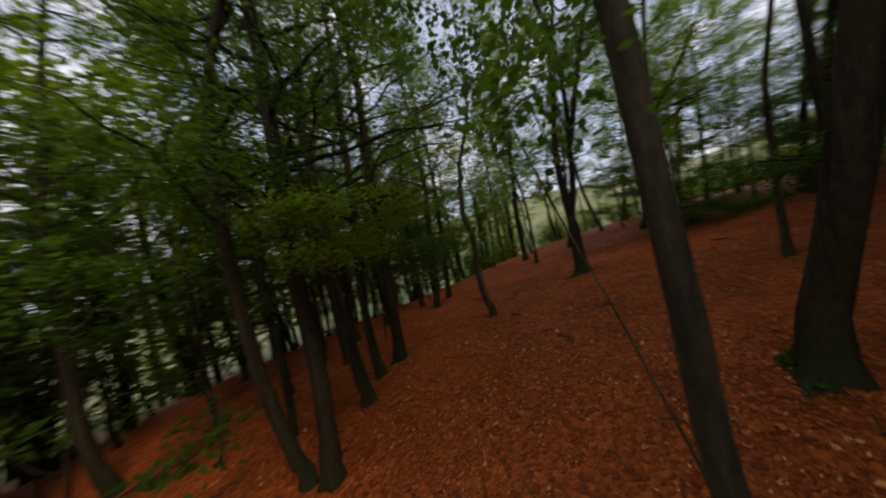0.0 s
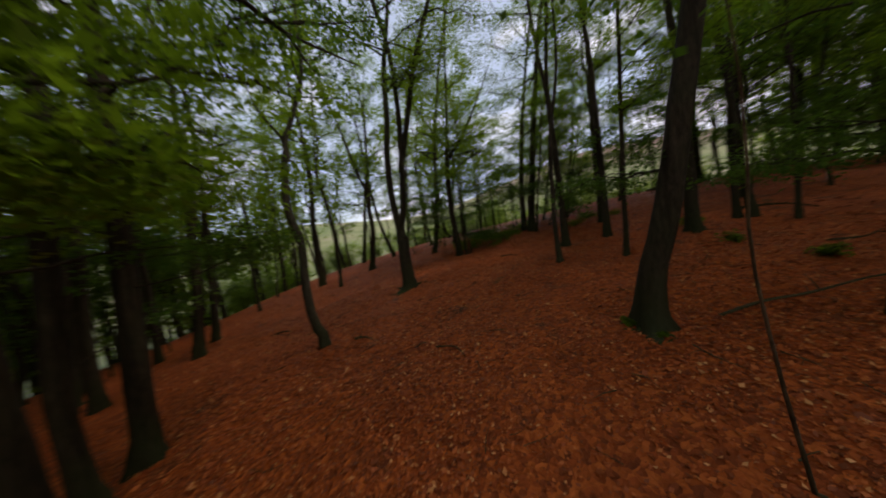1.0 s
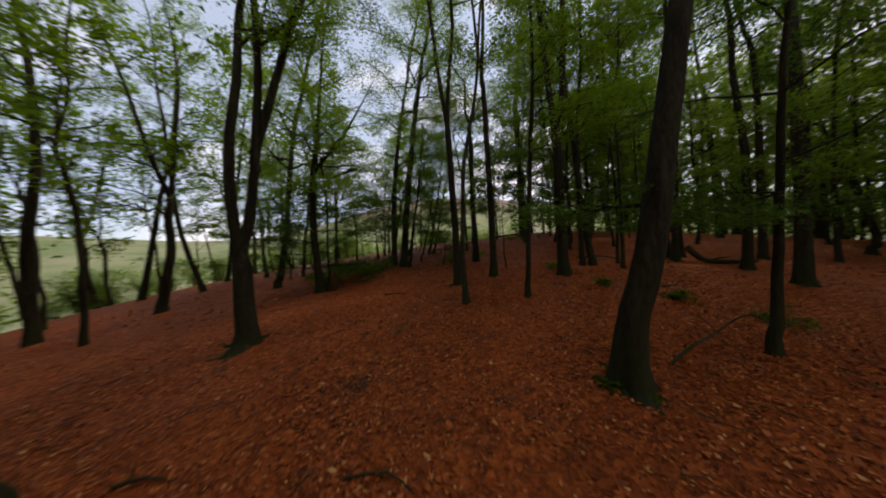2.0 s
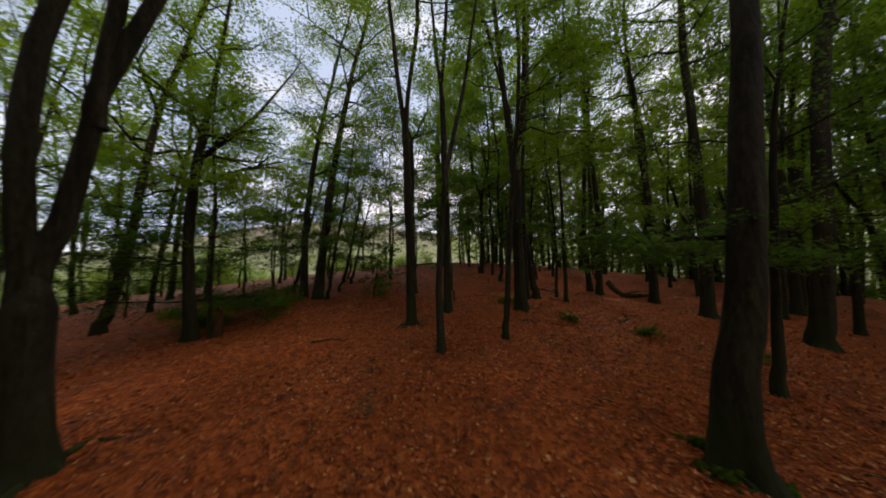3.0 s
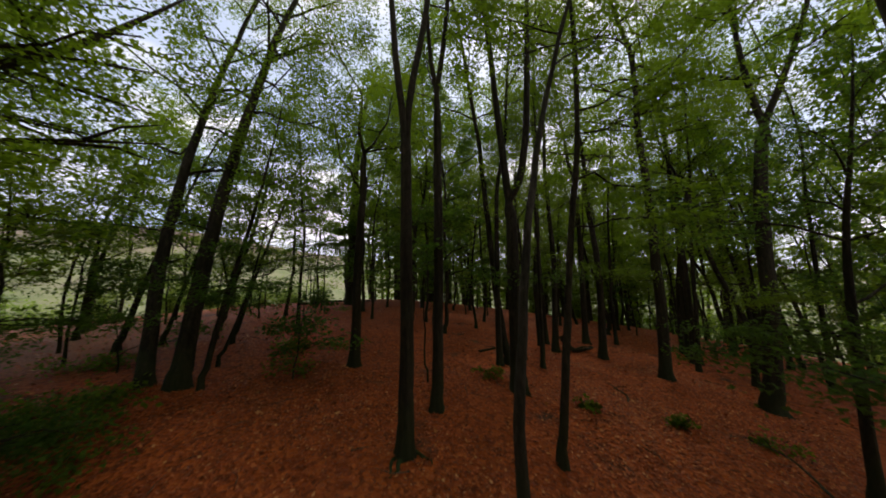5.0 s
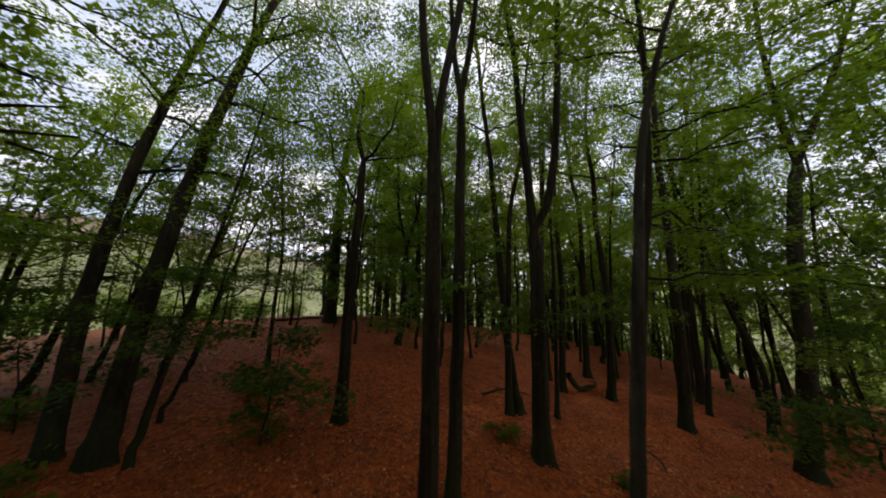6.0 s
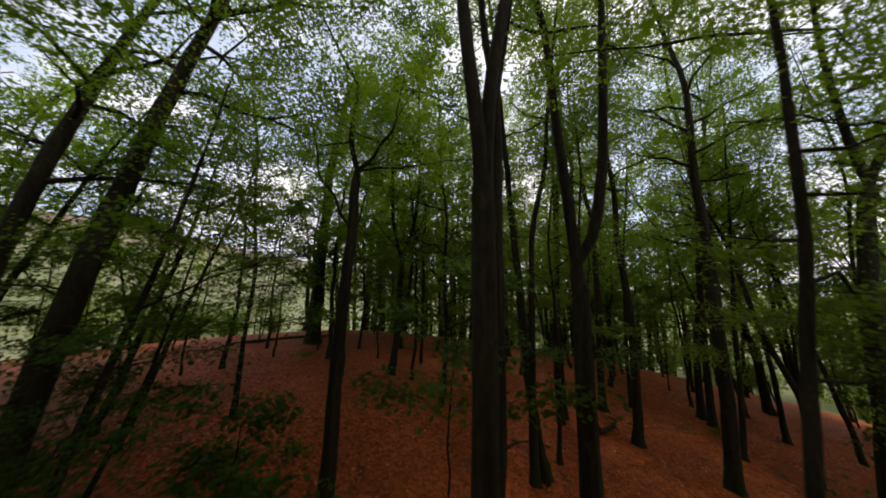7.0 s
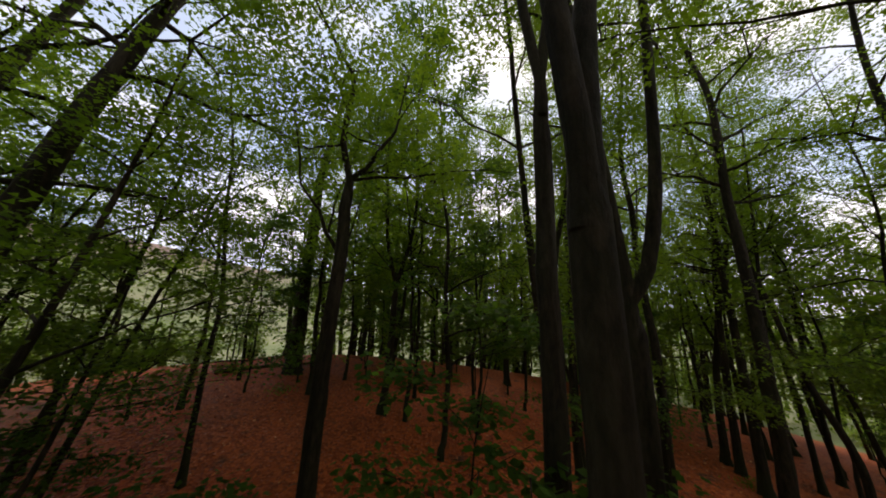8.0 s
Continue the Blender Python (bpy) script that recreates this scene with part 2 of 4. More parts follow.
def build_ground():
    n = 269
    c = spread(n, 1.0, 2500.0)
    gx, gy = np.meshgrid(c + 0.0, c + 5.0, indexing="ij")
    gz = height(gx, gy)
    verts = np.stack([gx, gy, gz], -1).reshape(-1, 3)
    i = np.arange(n - 1)
    a = (i[:, None] * n + i[None, :]).reshape(-1)
    faces = np.stack([a, a + n, a + n + 1, a + 1], -1)
    ob = mesh_object("ground", verts.tolist(), faces.tolist(), GROUND)
    tagged(ob, "woodland ground covered in red-brown beech litter, open grass beyond", "ground", kind="structure")


build_ground()


def gz(x, y):
    return float(height(x, y))


# ---------------------------------------------------------------- trees
def tube(points, radii, sides, flare=0.0, rnd=None, cap=True):
    """Verts and faces of a round limb along points; flare widens and lobes its foot."""
    pts = np.array(points, float)
    rad = np.array(radii, float)
    tang = np.gradient(pts, axis=0)
    tang /= np.linalg.norm(tang, axis=1, keepdims=True) + 1e-9
    ref = np.array([1.0, 0.0, 0.0]) if abs(tang[0, 0]) < 0.8 else np.array([0.0, 1.0, 0.0])
    ang = np.linspace(0, 2 * np.pi, sides, endpoint=False)
    u = np.cross(tang, ref)
    u /= np.linalg.norm(u, axis=1, keepdims=True)
    v = np.cross(tang, u)
    ring = np.cos(ang)[None, :, None] * u[:, None] + np.sin(ang)[None, :, None] * v[:, None]
    r = np.repeat(rad[:, None], sides, 1)
    if rnd is not None:
        r *= 1 + rnd.normal(0, 0.035, r.shape)
    if flare:
        h = np.linalg.norm(pts - pts[0], axis=1)
        phase = rnd.uniform(0, 6.28)
        lobes = 0.55 + 0.45 * np.cos(ang * 4 + phase) + 0.25 * np.cos(ang * 3 - phase)
        r *= 1 + flare * np.exp(-h / 0.16)[:, None] * np.clip(lobes, 0.05, None)[None] + 0.25 * flare * np.exp(-h / 0.4)[:, None]
    verts = (pts[:, None] + ring * r[..., None]).reshape(-1, 3)
    k = len(pts)
    faces = []
    for i in range(k - 1):
        for j in range(sides):
            a, b = i * sides + j, i * sides + (j + 1) % sides
            faces.append((a, b, b + sides, a + sides))
    if cap:
        faces.append(tuple(range((k - 1) * sides, k * sides)))
    return verts, faces


def curve_through(points, step):
    """A smooth line through points (Catmull-Rom), about step apart."""
    p = np.array(points, float)
    if len(p) == 2:
        p = np.array([p[0], (p[0] + p[1]) / 2, p[1]])
    e = np.vstack([2 * p[0] - p[1], p, 2 * p[-1] - p[-2]])
    out = []
    for i in range(1, len(e) - 2):
        seg = max(2, int(np.linalg.norm(e[i + 1] - e[i]) / step))
        t = np.linspace(0, 1, seg, endpoint=False)[:, None]
        out.append(0.5 * (2 * e[i] + (e[i + 1] - e[i - 1]) * t + (2 * e[i - 1] - 5 * e[i] + 4 * e[i + 1] - e[i + 2]) * t**2
                          + (3 * e[i] - e[i - 1] - 3 * e[i + 1] + e[i + 2]) * t**3))
    out.append(p[-1:])
    return np.vstack(out)


class Joined:
    """Collects tubes into one mesh."""

    def __init__(self):
        self.v, self.f, self.n = [], [], 0

    def add(self, verts, faces):
        self.v.append(verts)
        self.f += [tuple(a + self.n for a in f) for f in faces]
        self.n += len(verts)

    def build(self, name, mat, parent):
        return mesh_object(name, np.vstack(self.v).tolist(), self.f, mat, parent) if self.v else None


def leaf_mesh(name, centres, ways, normals, lengths, mat, parent=None, wide=0.74, curl=0.0, corners=4):
    """Many small leaves in one mesh: kite-shaped, or with three corners where they stay far off."""
    n = len(centres)
    side = np.cross(normals, ways)
    side /= np.linalg.norm(side, axis=1, keepdims=True) + 1e-9
    L = lengths[:, None]
    lift = normals * L * curl
    a = centres - ways * L * 0.5
    b = centres + side * L * wide * 0.5 - ways * L * 0.05 + lift
    c = centres + ways * L * 0.5
    d = centres - side * L * wide * 0.5 - ways * L * 0.05 + lift
    k = corners
    co = np.stack([a, b, c, d] if k == 4 else [b - ways * L * 0.38, c, d - ways * L * 0.38], 1).reshape(-1, 3).astype(np.float32)
    me = bpy.data.meshes.new(name)
    me.vertices.add(k * n)
    me.vertices.foreach_set("co", co.ravel())
    me.loops.add(k * n)
    me.loops.foreach_set("vertex_index", np.arange(k * n, dtype=np.int32))
    me.polygons.add(n)
    me.polygons.foreach_set("loop_start", np.arange(0, k * n, k, dtype=np.int32))
    me.update(calc_edges=True)
    me.materials.append(mat)
    ob = new(name, me)
    if parent is not None:
        ob.parent = parent
    return ob


class Leaves:
    """Sprays of leaves, gathered for one crown."""

    def __init__(self, rnd):
        self.rnd, self.c, self.w, self.n, self.l = rnd, [], [], [], []

    def spray(self, centre, radius, count, size, tilt=0.32, thick=0.12):
        r = self.rnd
        a, q = r.uniform(0, 6.283, count), radius * np.sqrt(r.uniform(0.02, 1, count))
        slope = r.normal(0, tilt * 0.5, 2)
        off = np.stack([q * np.cos(a), q * np.sin(a), r.normal(0, thick * radius, count)], 1)
        off[:, 2] += off[:, 0] * slope[0] + off[:, 1] * slope[1] - 0.25 * q * q / max(radius, 0.1)
        way = np.stack([np.cos(a + r.normal(0, 0.7, count)), np.sin(a + r.normal(0, 0.7, count)), r.normal(-0.15, 0.3, count)], 1)
        way /= np.linalg.norm(way, axis=1, keepdims=True)
        nor = np.stack([r.normal(0, tilt, count), r.normal(0, tilt, count), np.ones(count)], 1)
        nor -= way * (nor * way).sum(1, keepdims=True)
        nor /= np.linalg.norm(nor, axis=1, keepdims=True)
        self.c.append(centre + off)
        self.w.append(way)
        self.n.append(nor)
        self.l.append(size * r.uniform(0.7, 1.3, count))

    def build(self, name, mat, parent, corners=4):
        if not self.c:
            return None
        ob = leaf_mesh(name, np.vstack(self.c), np.vstack(self.w), np.vstack(self.n), np.concatenate(self.l), mat, parent, corners=corners)
        return tagged(ob, kind="stuff")


SEED = [100]


def beech(x, y, dia, path, forks=(), tall=13.0, crown=4.0, reach=2.3, dense=1.0, leaf=0.088, low=(), bark=None, flare=1.0,
          label="", sides=12, leaves=LEAF, name="beech_tree", group="trees of the wood", girths=()):
    """One tree. path: the stem's line from its foot (dx, dy, height); forks: main limbs; it then grows on to its full height.
    low: boughs of leaves below the crown as (height, direction in degrees, length)."""
    SEED[0] += 1
    rnd = np.random.default_rng(SEED[0])
    bark = bark or BARK
    near = -6.0 < x < 6.5 and -3.0 < y < 9.8 and name == "beech_tree" and label.find("deeper") < 0
    corners = 4 if name == "beech_sapling" else 3
    leaf_size, leaf_count = leaf * (0.60 if near else 0.78), (2.7 if near else 1.65)
    z = gz(x, y)
    tree = new(name)
    tree.location = (x, y, z)
    stems = []
    p = [np.array(q, float) for q in path]

    def grown(line, top):
        """Carry a line on upwards to the height top."""
        line = list(line)
        d = line[-1] - line[-2]
        d /= np.linalg.norm(d)
        while line[-1][2] < top - 0.4:
            d = d + np.array([rnd.normal(0, 0.09), rnd.normal(0, 0.09), 0.12 + 0.6 * max(0.0, 0.9 - d[2])])
            d /= np.linalg.norm(d)
            line.append(line[-1] + d * min(1.4, top - line[-1][2] + 0.2))
        return line

    main_top = p[-1][2] if forks else tall
    main = p if forks else grown(p, tall)
    line = curve_through(main, 0.3)
    line[:, :2] += np.cumsum(rnd.normal(0, 0.006 if sides > 9 else 0.022, (len(line), 2)), axis=0)
    line = np.vstack([line[0] - (0, 0, 0.12), line[0] + (0, 0, 0.03), line[0] + (0, 0, 0.1), line[0] + (0, 0, 0.2), line[1:]])
    hh = np.clip(line[:, 2], 0, None)
    rad = dia / 2 * np.clip(1.06 - 0.90 * (hh / tall) ** 1.15, 0.10, 1.1)
    if forks:
        rad = rad * np.clip((main_top + 0.15 - hh) / 0.5, 0.25, 1.0)
    v, f = tube(line, rad, sides, flare, rnd)
    trunk = mesh_object("trunk", v.tolist(), f, bark, tree)
    stems.append((line, rad))
    for nth, fork in enumerate(forks):
        q = [np.array(a, float) for a in fork]
        go = (q[-1] - q[-2]) / np.linalg.norm(q[-1] - q[-2])
        steep = go[2] > 0.86
        q = grown(q, q[-1][2] + 0.5 if girths and girths[nth] < 0.65 else tall * rnd.uniform(0.82, 1.0) if steep else q[-1][2] + 1.8)
        q = [q[0] - np.array([0, 0, 0.35])] + q
        q = curve_through(q, 0.35)
        start = float(q[0, 2])
        r0 = dia / 2 * np.clip(1.06 - 0.90 * (start / tall) ** 1.15, 0.1, 1.1) * (girths[nth] if girths else 0.78 if len(forks) < 3 else 0.66)
        k = np.linspace(0, 1, len(q))
        rr = np.clip(r0 * (1 - 0.85 * k), 0.012, None)
        v, f = tube(q, rr, max(6, sides - 3), 0, rnd)
        mesh_object("limb", v.tolist(), f, bark, tree)
        stems.append((q, rr))
    # branches and their sprays of leaves
    twigs, crownleaves = Joined(), Leaves(rnd)

    def bough(start, az, length, rise, r0, sprays, size, count, tilt, thick):
        """A branch that leaves the stem steeply and arches out, with side shoots and flat sprays of leaves."""
        n = 7
        k = np.linspace(0, 1, n)[:, None]
        d = np.array([math.cos(az), math.sin(az), 0.0])
        bend = rnd.normal(0, 0.18, 2)
        pts = start + d * length * k + np.array([0, 0, 1.0]) * length * (rise * k - 0.35 * rise * k**2)
        pts[:, 0] += bend[0] * length * k[:, 0] ** 2
        pts[:, 1] += bend[1] * length * k[:, 0] ** 2
        pts[1:-1] += rnd.normal(0, 0.032 * length, (n - 2, 3)) * (0.8, 0.8, 0.6)
        twigs.add(*tube(pts, r0 * np.linspace(1, 0.18, n), 5 if sides > 9 else 4, cap=False))
        shoots = []
        for s in range(2 if length > 0.9 else 1):
            i = int(rnd.integers(1, n - 2))
            a = az + rnd.choice((-1, 1)) * rnd.uniform(0.5, 1.0)
            reach_s = length * rnd.uniform(0.35, 0.6)
            tip = pts[i] + np.array([math.cos(a) * reach_s, math.sin(a) * reach_s, reach_s * rise * rnd.uniform(0.4, 1.0)])
            mid = (pts[i] + tip) / 2 + rnd.normal(0, 0.06 * reach_s, 3) + (0, 0, 0.08 * reach_s)
            twigs.add(*tube([pts[i], mid, tip], r0 * np.array([0.55, 0.38, 0.12]), 4, cap=False))
            shoots.append((pts[i], mid, tip))
        for s in range(sprays):
            t = rnd.uniform(0.28, 1.05)
            if shoots and rnd.random() < 0.4:
                a, b, c = shoots[int(rnd.integers(len(shoots)))]
                at = b + (c - b) * min(t, 1.0)
            else:
                at = pts[min(n - 1, int(t * (n - 1)))] * 1.0
                nxt = pts[min(n - 1, int(t * (n - 1)) + 1)]
                at = at + (nxt - at) * ((t * (n - 1)) % 1)
            sidew = rnd.normal(0, 0.12 + 0.17 * length * (1.1 - t) * 0.5, 3) * (1, 1, 0.2 + thick)
            end = at + sidew
            if rnd.random() < 0.6:
                twigs.add(*tube([at, (at + end) / 2 + rnd.normal(0, 0.02, 3), end], [0.007, 0.005, 0.003], 3, cap=False))
            crownleaves.spray(end, rnd.uniform(0.22, 0.44), count, size, tilt, thick)

    for line, rr in stems:
        top = float(line[-1, 2])
        base = max(crown, float(line[0, 2]) + 0.4)
        if top <= base:
            continue
        count = int((top - base) * 2.3 * dense / (len(stems) ** 0.5)) + 2
        for b in range(count):
            h = base + (top - base) * ((b + rnd.uniform(0, 1)) / count)
            i = int(np.argmin(np.abs(line[:, 2] - h)))
            f = (h - crown) / max(tall - crown, 1)
            length = reach * (1.0 - 0.45 * f) * rnd.uniform(0.55, 1.2) / (len(stems) ** 0.25)
            bough(line[i], b * 2.4 + rnd.uniform(-0.5, 0.5), length, rnd.uniform(0.25, 1.2) * (0.6 + f), min(rr[i] * 0.5, 0.04), 8, leaf_size,
                  int(24 * min(dense, 1.0) * (0.115 / leaf) ** 1.1 * leaf_count), *((0.36, 0.16) if crown < 2.1 else (0.7, 0.4)))
    limbs = twigs.build("branchwork", bark, tree)
    if limbs:
        tagged(limbs, kind="stuff")
    crownleaves.build("crown", leaves, tree, corners)
    twigs, crownleaves = Joined(), Leaves(rnd)
    for h, az, length in low:
        i = int(np.argmin(np.abs(stems[0][0][:, 2] - h)))
        bough(stems[0][0][i], radians(az), length, rnd.uniform(-0.05, 0.2), 0.016, int(5 + 5 * length), min(leaf_size, 0.075), int(34 * leaf_count), 0.36, 0.14)
        wood = twigs.build("bough", bark, tree)
        # low boughs get the leaf with painted shade, except eastern and higher ones
        crownleaves.build("foliage", LEAF if x > 4 or h > 2.8 else LEAF_SHADED, wood, corners)
        twigs, crownleaves = Joined(), Leaves(rnd)
    tagged(tree, label or "slender beech tree with dark greenish bark and leafy crown", "tree", group)
    return tree


# the trees that stand round the flight line
LEAN = "leaning beech tree with dark bark, leaves high up"
beech(-1.26, 6.11, 0.165, [(0, 0, 0), (0, 0, 1.68), (0, 0, 3.34), (-0.02, 0, 4.20)],
      forks=[[(-0.04, 0, 4.10), (-0.17, 0.01, 5.18), (-0.24, 0.01, 6.18)], [(0.0, 0, 4.10), (0.06, 0, 4.72), (0.18, -0.01, 5.42), (0.31, -0.01, 6.26)]],
      tall=14.5, crown=6.6, reach=2.0, dense=1.1, sides=18, flare=1.2, label="straight beech tree that forks into two stems overhead")
beech(-0.65, 7.00, 0.165, [(0, 0, 0), (0.05, -0.02, 2.0), (0.06, -0.03, 4.0), (0.05, -0.03, 5.3)],
      forks=[[(0.05, -0.03, 5.3), (-0.04, 0.03, 6.0), (-0.10, 0.08, 7.2)], [(0.05, -0.03, 5.3), (0.16, -0.08, 6.1), (0.26, -0.14, 7.2)]], tall=14.5, crown=6.8, reach=2.0, dense=1.1, sides=16,
      label="straight grey-brown beech tree close beside a forked one")
beech(-1.90, 8.97, 0.19, [(0, 0, 0), (0.02, 0, 1.30), (0.06, 0, 2.80), (0.11, -0.01, 3.65), (0.10, -0.01, 4.68)],
      forks=[[(0.10, -0.01, 4.68), (-0.03, 0, 5.15), (-0.01, 0.02, 5.64), (0.01, 0.01, 6.15), (-0.18, 0.01, 6.45)],
             [(0.10, -0.01, 4.68), (0.28, -0.02, 4.88), (0.45, -0.03, 5.24), (0.61, -0.04, 5.51), (0.66, -0.02, 5.9)],
             [(0.09, -0.01, 3.70), (-0.11, 0.0, 4.00), (-0.20, 0.02, 4.25), (-0.43, 0.03, 4.52), (-0.48, 0.05, 4.85)]], tall=10.5, crown=4.7, reach=2.3, dense=1.7, sides=14, girths=(0.7, 0.62, 0.4),
      label="crooked beech tree with three bent limbs and a split trunk")
beech(1.03, 7.47, 0.25, [(0, 0, 0), (-0.01, 0.01, 1.88), (-0.01, 0.01, 3.61)],
      forks=[[(-0.01, 0.01, 3.61), (-0.08, 0.06, 4.70), (-0.15, 0.13, 5.98), (-0.22, 0.18, 7.37)],
             [(-0.01, 0.01, 3.61), (0.16, -0.13, 3.98), (0.29, -0.24, 4.85), (0.37, -0.31, 6.17), (0.44, -0.36, 7.81)]], tall=14, crown=6.6, dense=0.95, sides=14,
      label="dark beech tree with a wide V-shaped fork")
beech(-3.60, 2.43, 0.29, [(0, 0, 0), (-0.01, -0.03, 0.91), (-0.01, -0.01, 1.76)],
      forks=[[(-0.02, -0.04, 1.70), (-0.05, -0.09, 2.62), (-0.03, -0.04, 3.66), (0.05, 0.09, 4.57)],
             [(0.01, 0.02, 1.70), (0.06, 0.12, 2.10), (0.12, 0.24, 3.02), (0.16, 0.31, 3.84), (0.20, 0.38, 4.81)],
             [(0.14, 0.26, 3.36), (0.23, 0.43, 3.99), (0.35, 0.65, 4.87)]], tall=14, crown=5.2, reach=3.0, dense=1.6, sides=18, flare=1.5,
      label="thick twin-stemmed beech tree with spreading roots")
beech(-5.41, 5.42, 0.20, [(0, 0, 0), (-0.05, -0.05, 1.79), (-0.01, -0.01, 3.02), (0.10, 0.12, 4.44)],
      forks=[[(0.10, 0.12, 4.44), (0.22, 0.25, 5.69), (0.37, 0.42, 7.59)], [(0.03, 0.03, 3.52), (0.36, 0.42, 4.15), (0.62, 0.71, 4.66)]], tall=12, crown=2.9, dense=1.3,
      low=[(0.7, 80, 1.6), (0.8, 115, 1.5), (0.65, 45, 1.5), (0.9, 195, 1.7), (1.1, 150, 1.5), (1.2, 240, 1.7), (1.35, 170, 1.7), (1.5, 130, 1.7), (1.6, 215, 1.9), (1.7, 250, 1.7), (1.9, 60, 1.4), (2.1, 200, 1.6), (2.3, 230, 1.6), (2.5, 100, 1.6), (2.7, 160, 1.6), (2.9, 10, 1.4), (3.0, 300, 1.5)], label="beech tree with low boughs beside a dark stump")
beech(-5.10, 5.50, 0.065, [(0, 0, 0), (0.0, 0.0, 0.58), (0.02, 0.01, 1.38), (0.05, 0.04, 2.56)], tall=5.8, crown=2.4, reach=1.3, dense=0.8, label="thin young beech close beside a larger tree and a stump")
beech(-8.30, 5.95, 0.21, [(0, 0, 0), (0.11, 0.15, 0.9), (0.20, 0.28, 1.8), (0.30, 0.45, 3.6), (0.46, 0.68, 5.6)], tall=12.5, crown=2.8, dense=0.9,
      low=[(1.4, 200, 1.5), (1.8, 320, 1.6), (2.2, 90, 1.6), (2.5, 250, 1.6)], label=LEAN)
beech(-4.78, 8.74, 0.27, [(0, 0, 0), (0.0, 0.18, 0.9), (0.01, 0.34, 1.8), (0.07, 0.56, 3.2), (0.23, 0.76, 4.8), (0.46, 0.91, 6.4), (0.76, 1.0, 8.0)], tall=13.5, crown=5.6, reach=2.6, dense=1.2,
      low=[(1.9, 270, 1.7), (2.3, 310, 1.9), (2.9, 240, 1.8)], label=LEAN, sides=14)
beech(-5.37, 8.93, 0.22, [(0, 0, 0), (-0.11, 0.20, 0.9), (-0.20, 0.40, 1.8), (-0.26, 0.68, 3.2), (-0.22, 0.98, 4.8), (-0.06, 1.24, 6.4), (0.2, 1.45, 8.0)], tall=12.5, crown=4.0, reach=2.4, low=[(2.8, 200, 1.6)], label=LEAN)
beech(-4.39, 8.58, 0.09, [(0, 0, 0), (0.24, 0.10, 1.65), (0.52, 0.22, 3.01)], tall=6.0, crown=2.6, reach=1.5, low=[(1.6, 290, 1.3)], label="thin leaning young beech beside a larger tree")
beech(-4.56, 9.65, 0.06, [(0, 0, 0), (0.31, 0.12, 1.17), (0.50, 0.20, 2.07)], tall=4.6, crown=1.6, reach=1.2, label="thin leaning young beech beside a larger tree")
beech(-0.51, 4.78, 0.10, [(0, 0, 0), (0.00, 0, 0.89), (0.07, -0.01, 1.66), (0.19, -0.03, 2.68)], tall=6.6, crown=4.2, reach=1.3, dense=0.9, bark=BARK_GREY,
      label="young grey-stemmed beech tree with a mossy foot", sides=14)
beech(0.51, 5.63, 0.095, [(0, 0, 0), (0.11, -0.06, 1.30), (0.24, -0.13, 2.54), (0.37, -0.20, 3.77), (0.43, -0.24, 5.11)], tall=10, crown=5.2, reach=2.2, dense=1.05,
      low=[(2.9, 325, 1.5), (3.5, 350, 1.8), (3.9, 45, 1.8), (4.0, 330, 1.9), (4.5, 310, 1.6)],
      label="slim dark beech tree with leafy boughs from breast height up")
beech(1.40, 8.94, 0.14, [(0, 0, 0), (0.03, 0, 1.86), (0.13, -0.01, 4.19)], tall=10.5, crown=5.4, dense=0.65)
beech(2.28, 9.29, 0.08, [(0, 0, 0), (0.05, -0.01, 1.39), (0.02, -0.01, 2.91)], tall=7, crown=2.4, reach=1.6, low=[(1.9, 200, 1.2), (2.1, 320, 1.4)])
beech(4.05, 10.88, 0.13, [(0, 0, 0), (-0.02, 0.01, 2.21), (0, 0, 5.20), (0.05, -0.02, 8.74)], tall=12, crown=6.2, dense=0.85, low=[(2.2, 280, 1.6)])
beech(5.11, 9.68, 0.20, [(0, 0, 0), (0.07, -0.06, 2.59), (-0.02, 0.02, 4.80), (-0.04, 0.03, 6.35)], tall=12.5, crown=6.0, dense=1.05, low=[(2.3, 260, 1.7)])
beech(5.36, 8.06, 0.24, [(0, 0, 0), (0.04, -0.05, 2.16), (0.03, -0.04, 4.89), (0.02, -0.02, 6.53), (0.05, -0.05, 8.60)], tall=13.5, crown=6.0, dense=1.4, low=[(3.2, 240, 1.8)])
beech(6.07, 6.53, 0.28, [(0, 0, 0), (0.12, -0.20, 2.30), (0.20, -0.33, 4.42), (0.30, -0.49, 5.87)],
      forks=[[(0.30, -0.49, 5.87), (0.24, -0.40, 6.74), (0.21, -0.35, 8.48)], [(0.30, -0.49, 5.87), (0.44, -0.72, 6.50), (0.64, -1.06, 7.52)]], tall=13, crown=6.2, dense=1.5,
      low=[(2.4, 200, 2.0), (3.6, 120, 2.0)], label="sturdy beech tree forking high above the slope", sides=14)
beech(3.58, 4.50, 0.11, [(0, 0, 0), (0.06, -0.01, 0.97), (0.10, -0.02, 1.60)], tall=5.4, crown=2.2, reach=1.9, dense=1.1,
      low=[(1.45, 150, 1.2), (1.5, 230, 1.1), (1.6, 300, 1.2), (1.8, 180, 1.2), (2.0, 100, 1.4)], leaves=LEAF_SHADED,
      label="small beech with flat sprays of leaves at breast height", sides=12)
beech(2.03, 3.07, 0.262, [(0, 0, 0), (0.03, 0.01, 0.5), (0.16, 0.05, 1.0), (0.32, 0.12, 1.8), (0.55, 0.24, 3.2), (0.77, 0.42, 4.8)], tall=10, crown=5.4, reach=2.2,
      low=[(1.74, 160, 1.2), (1.82, 150, 0.9)], flare=1.35, sides=22, label="bowed beech tree with mossy root flare")
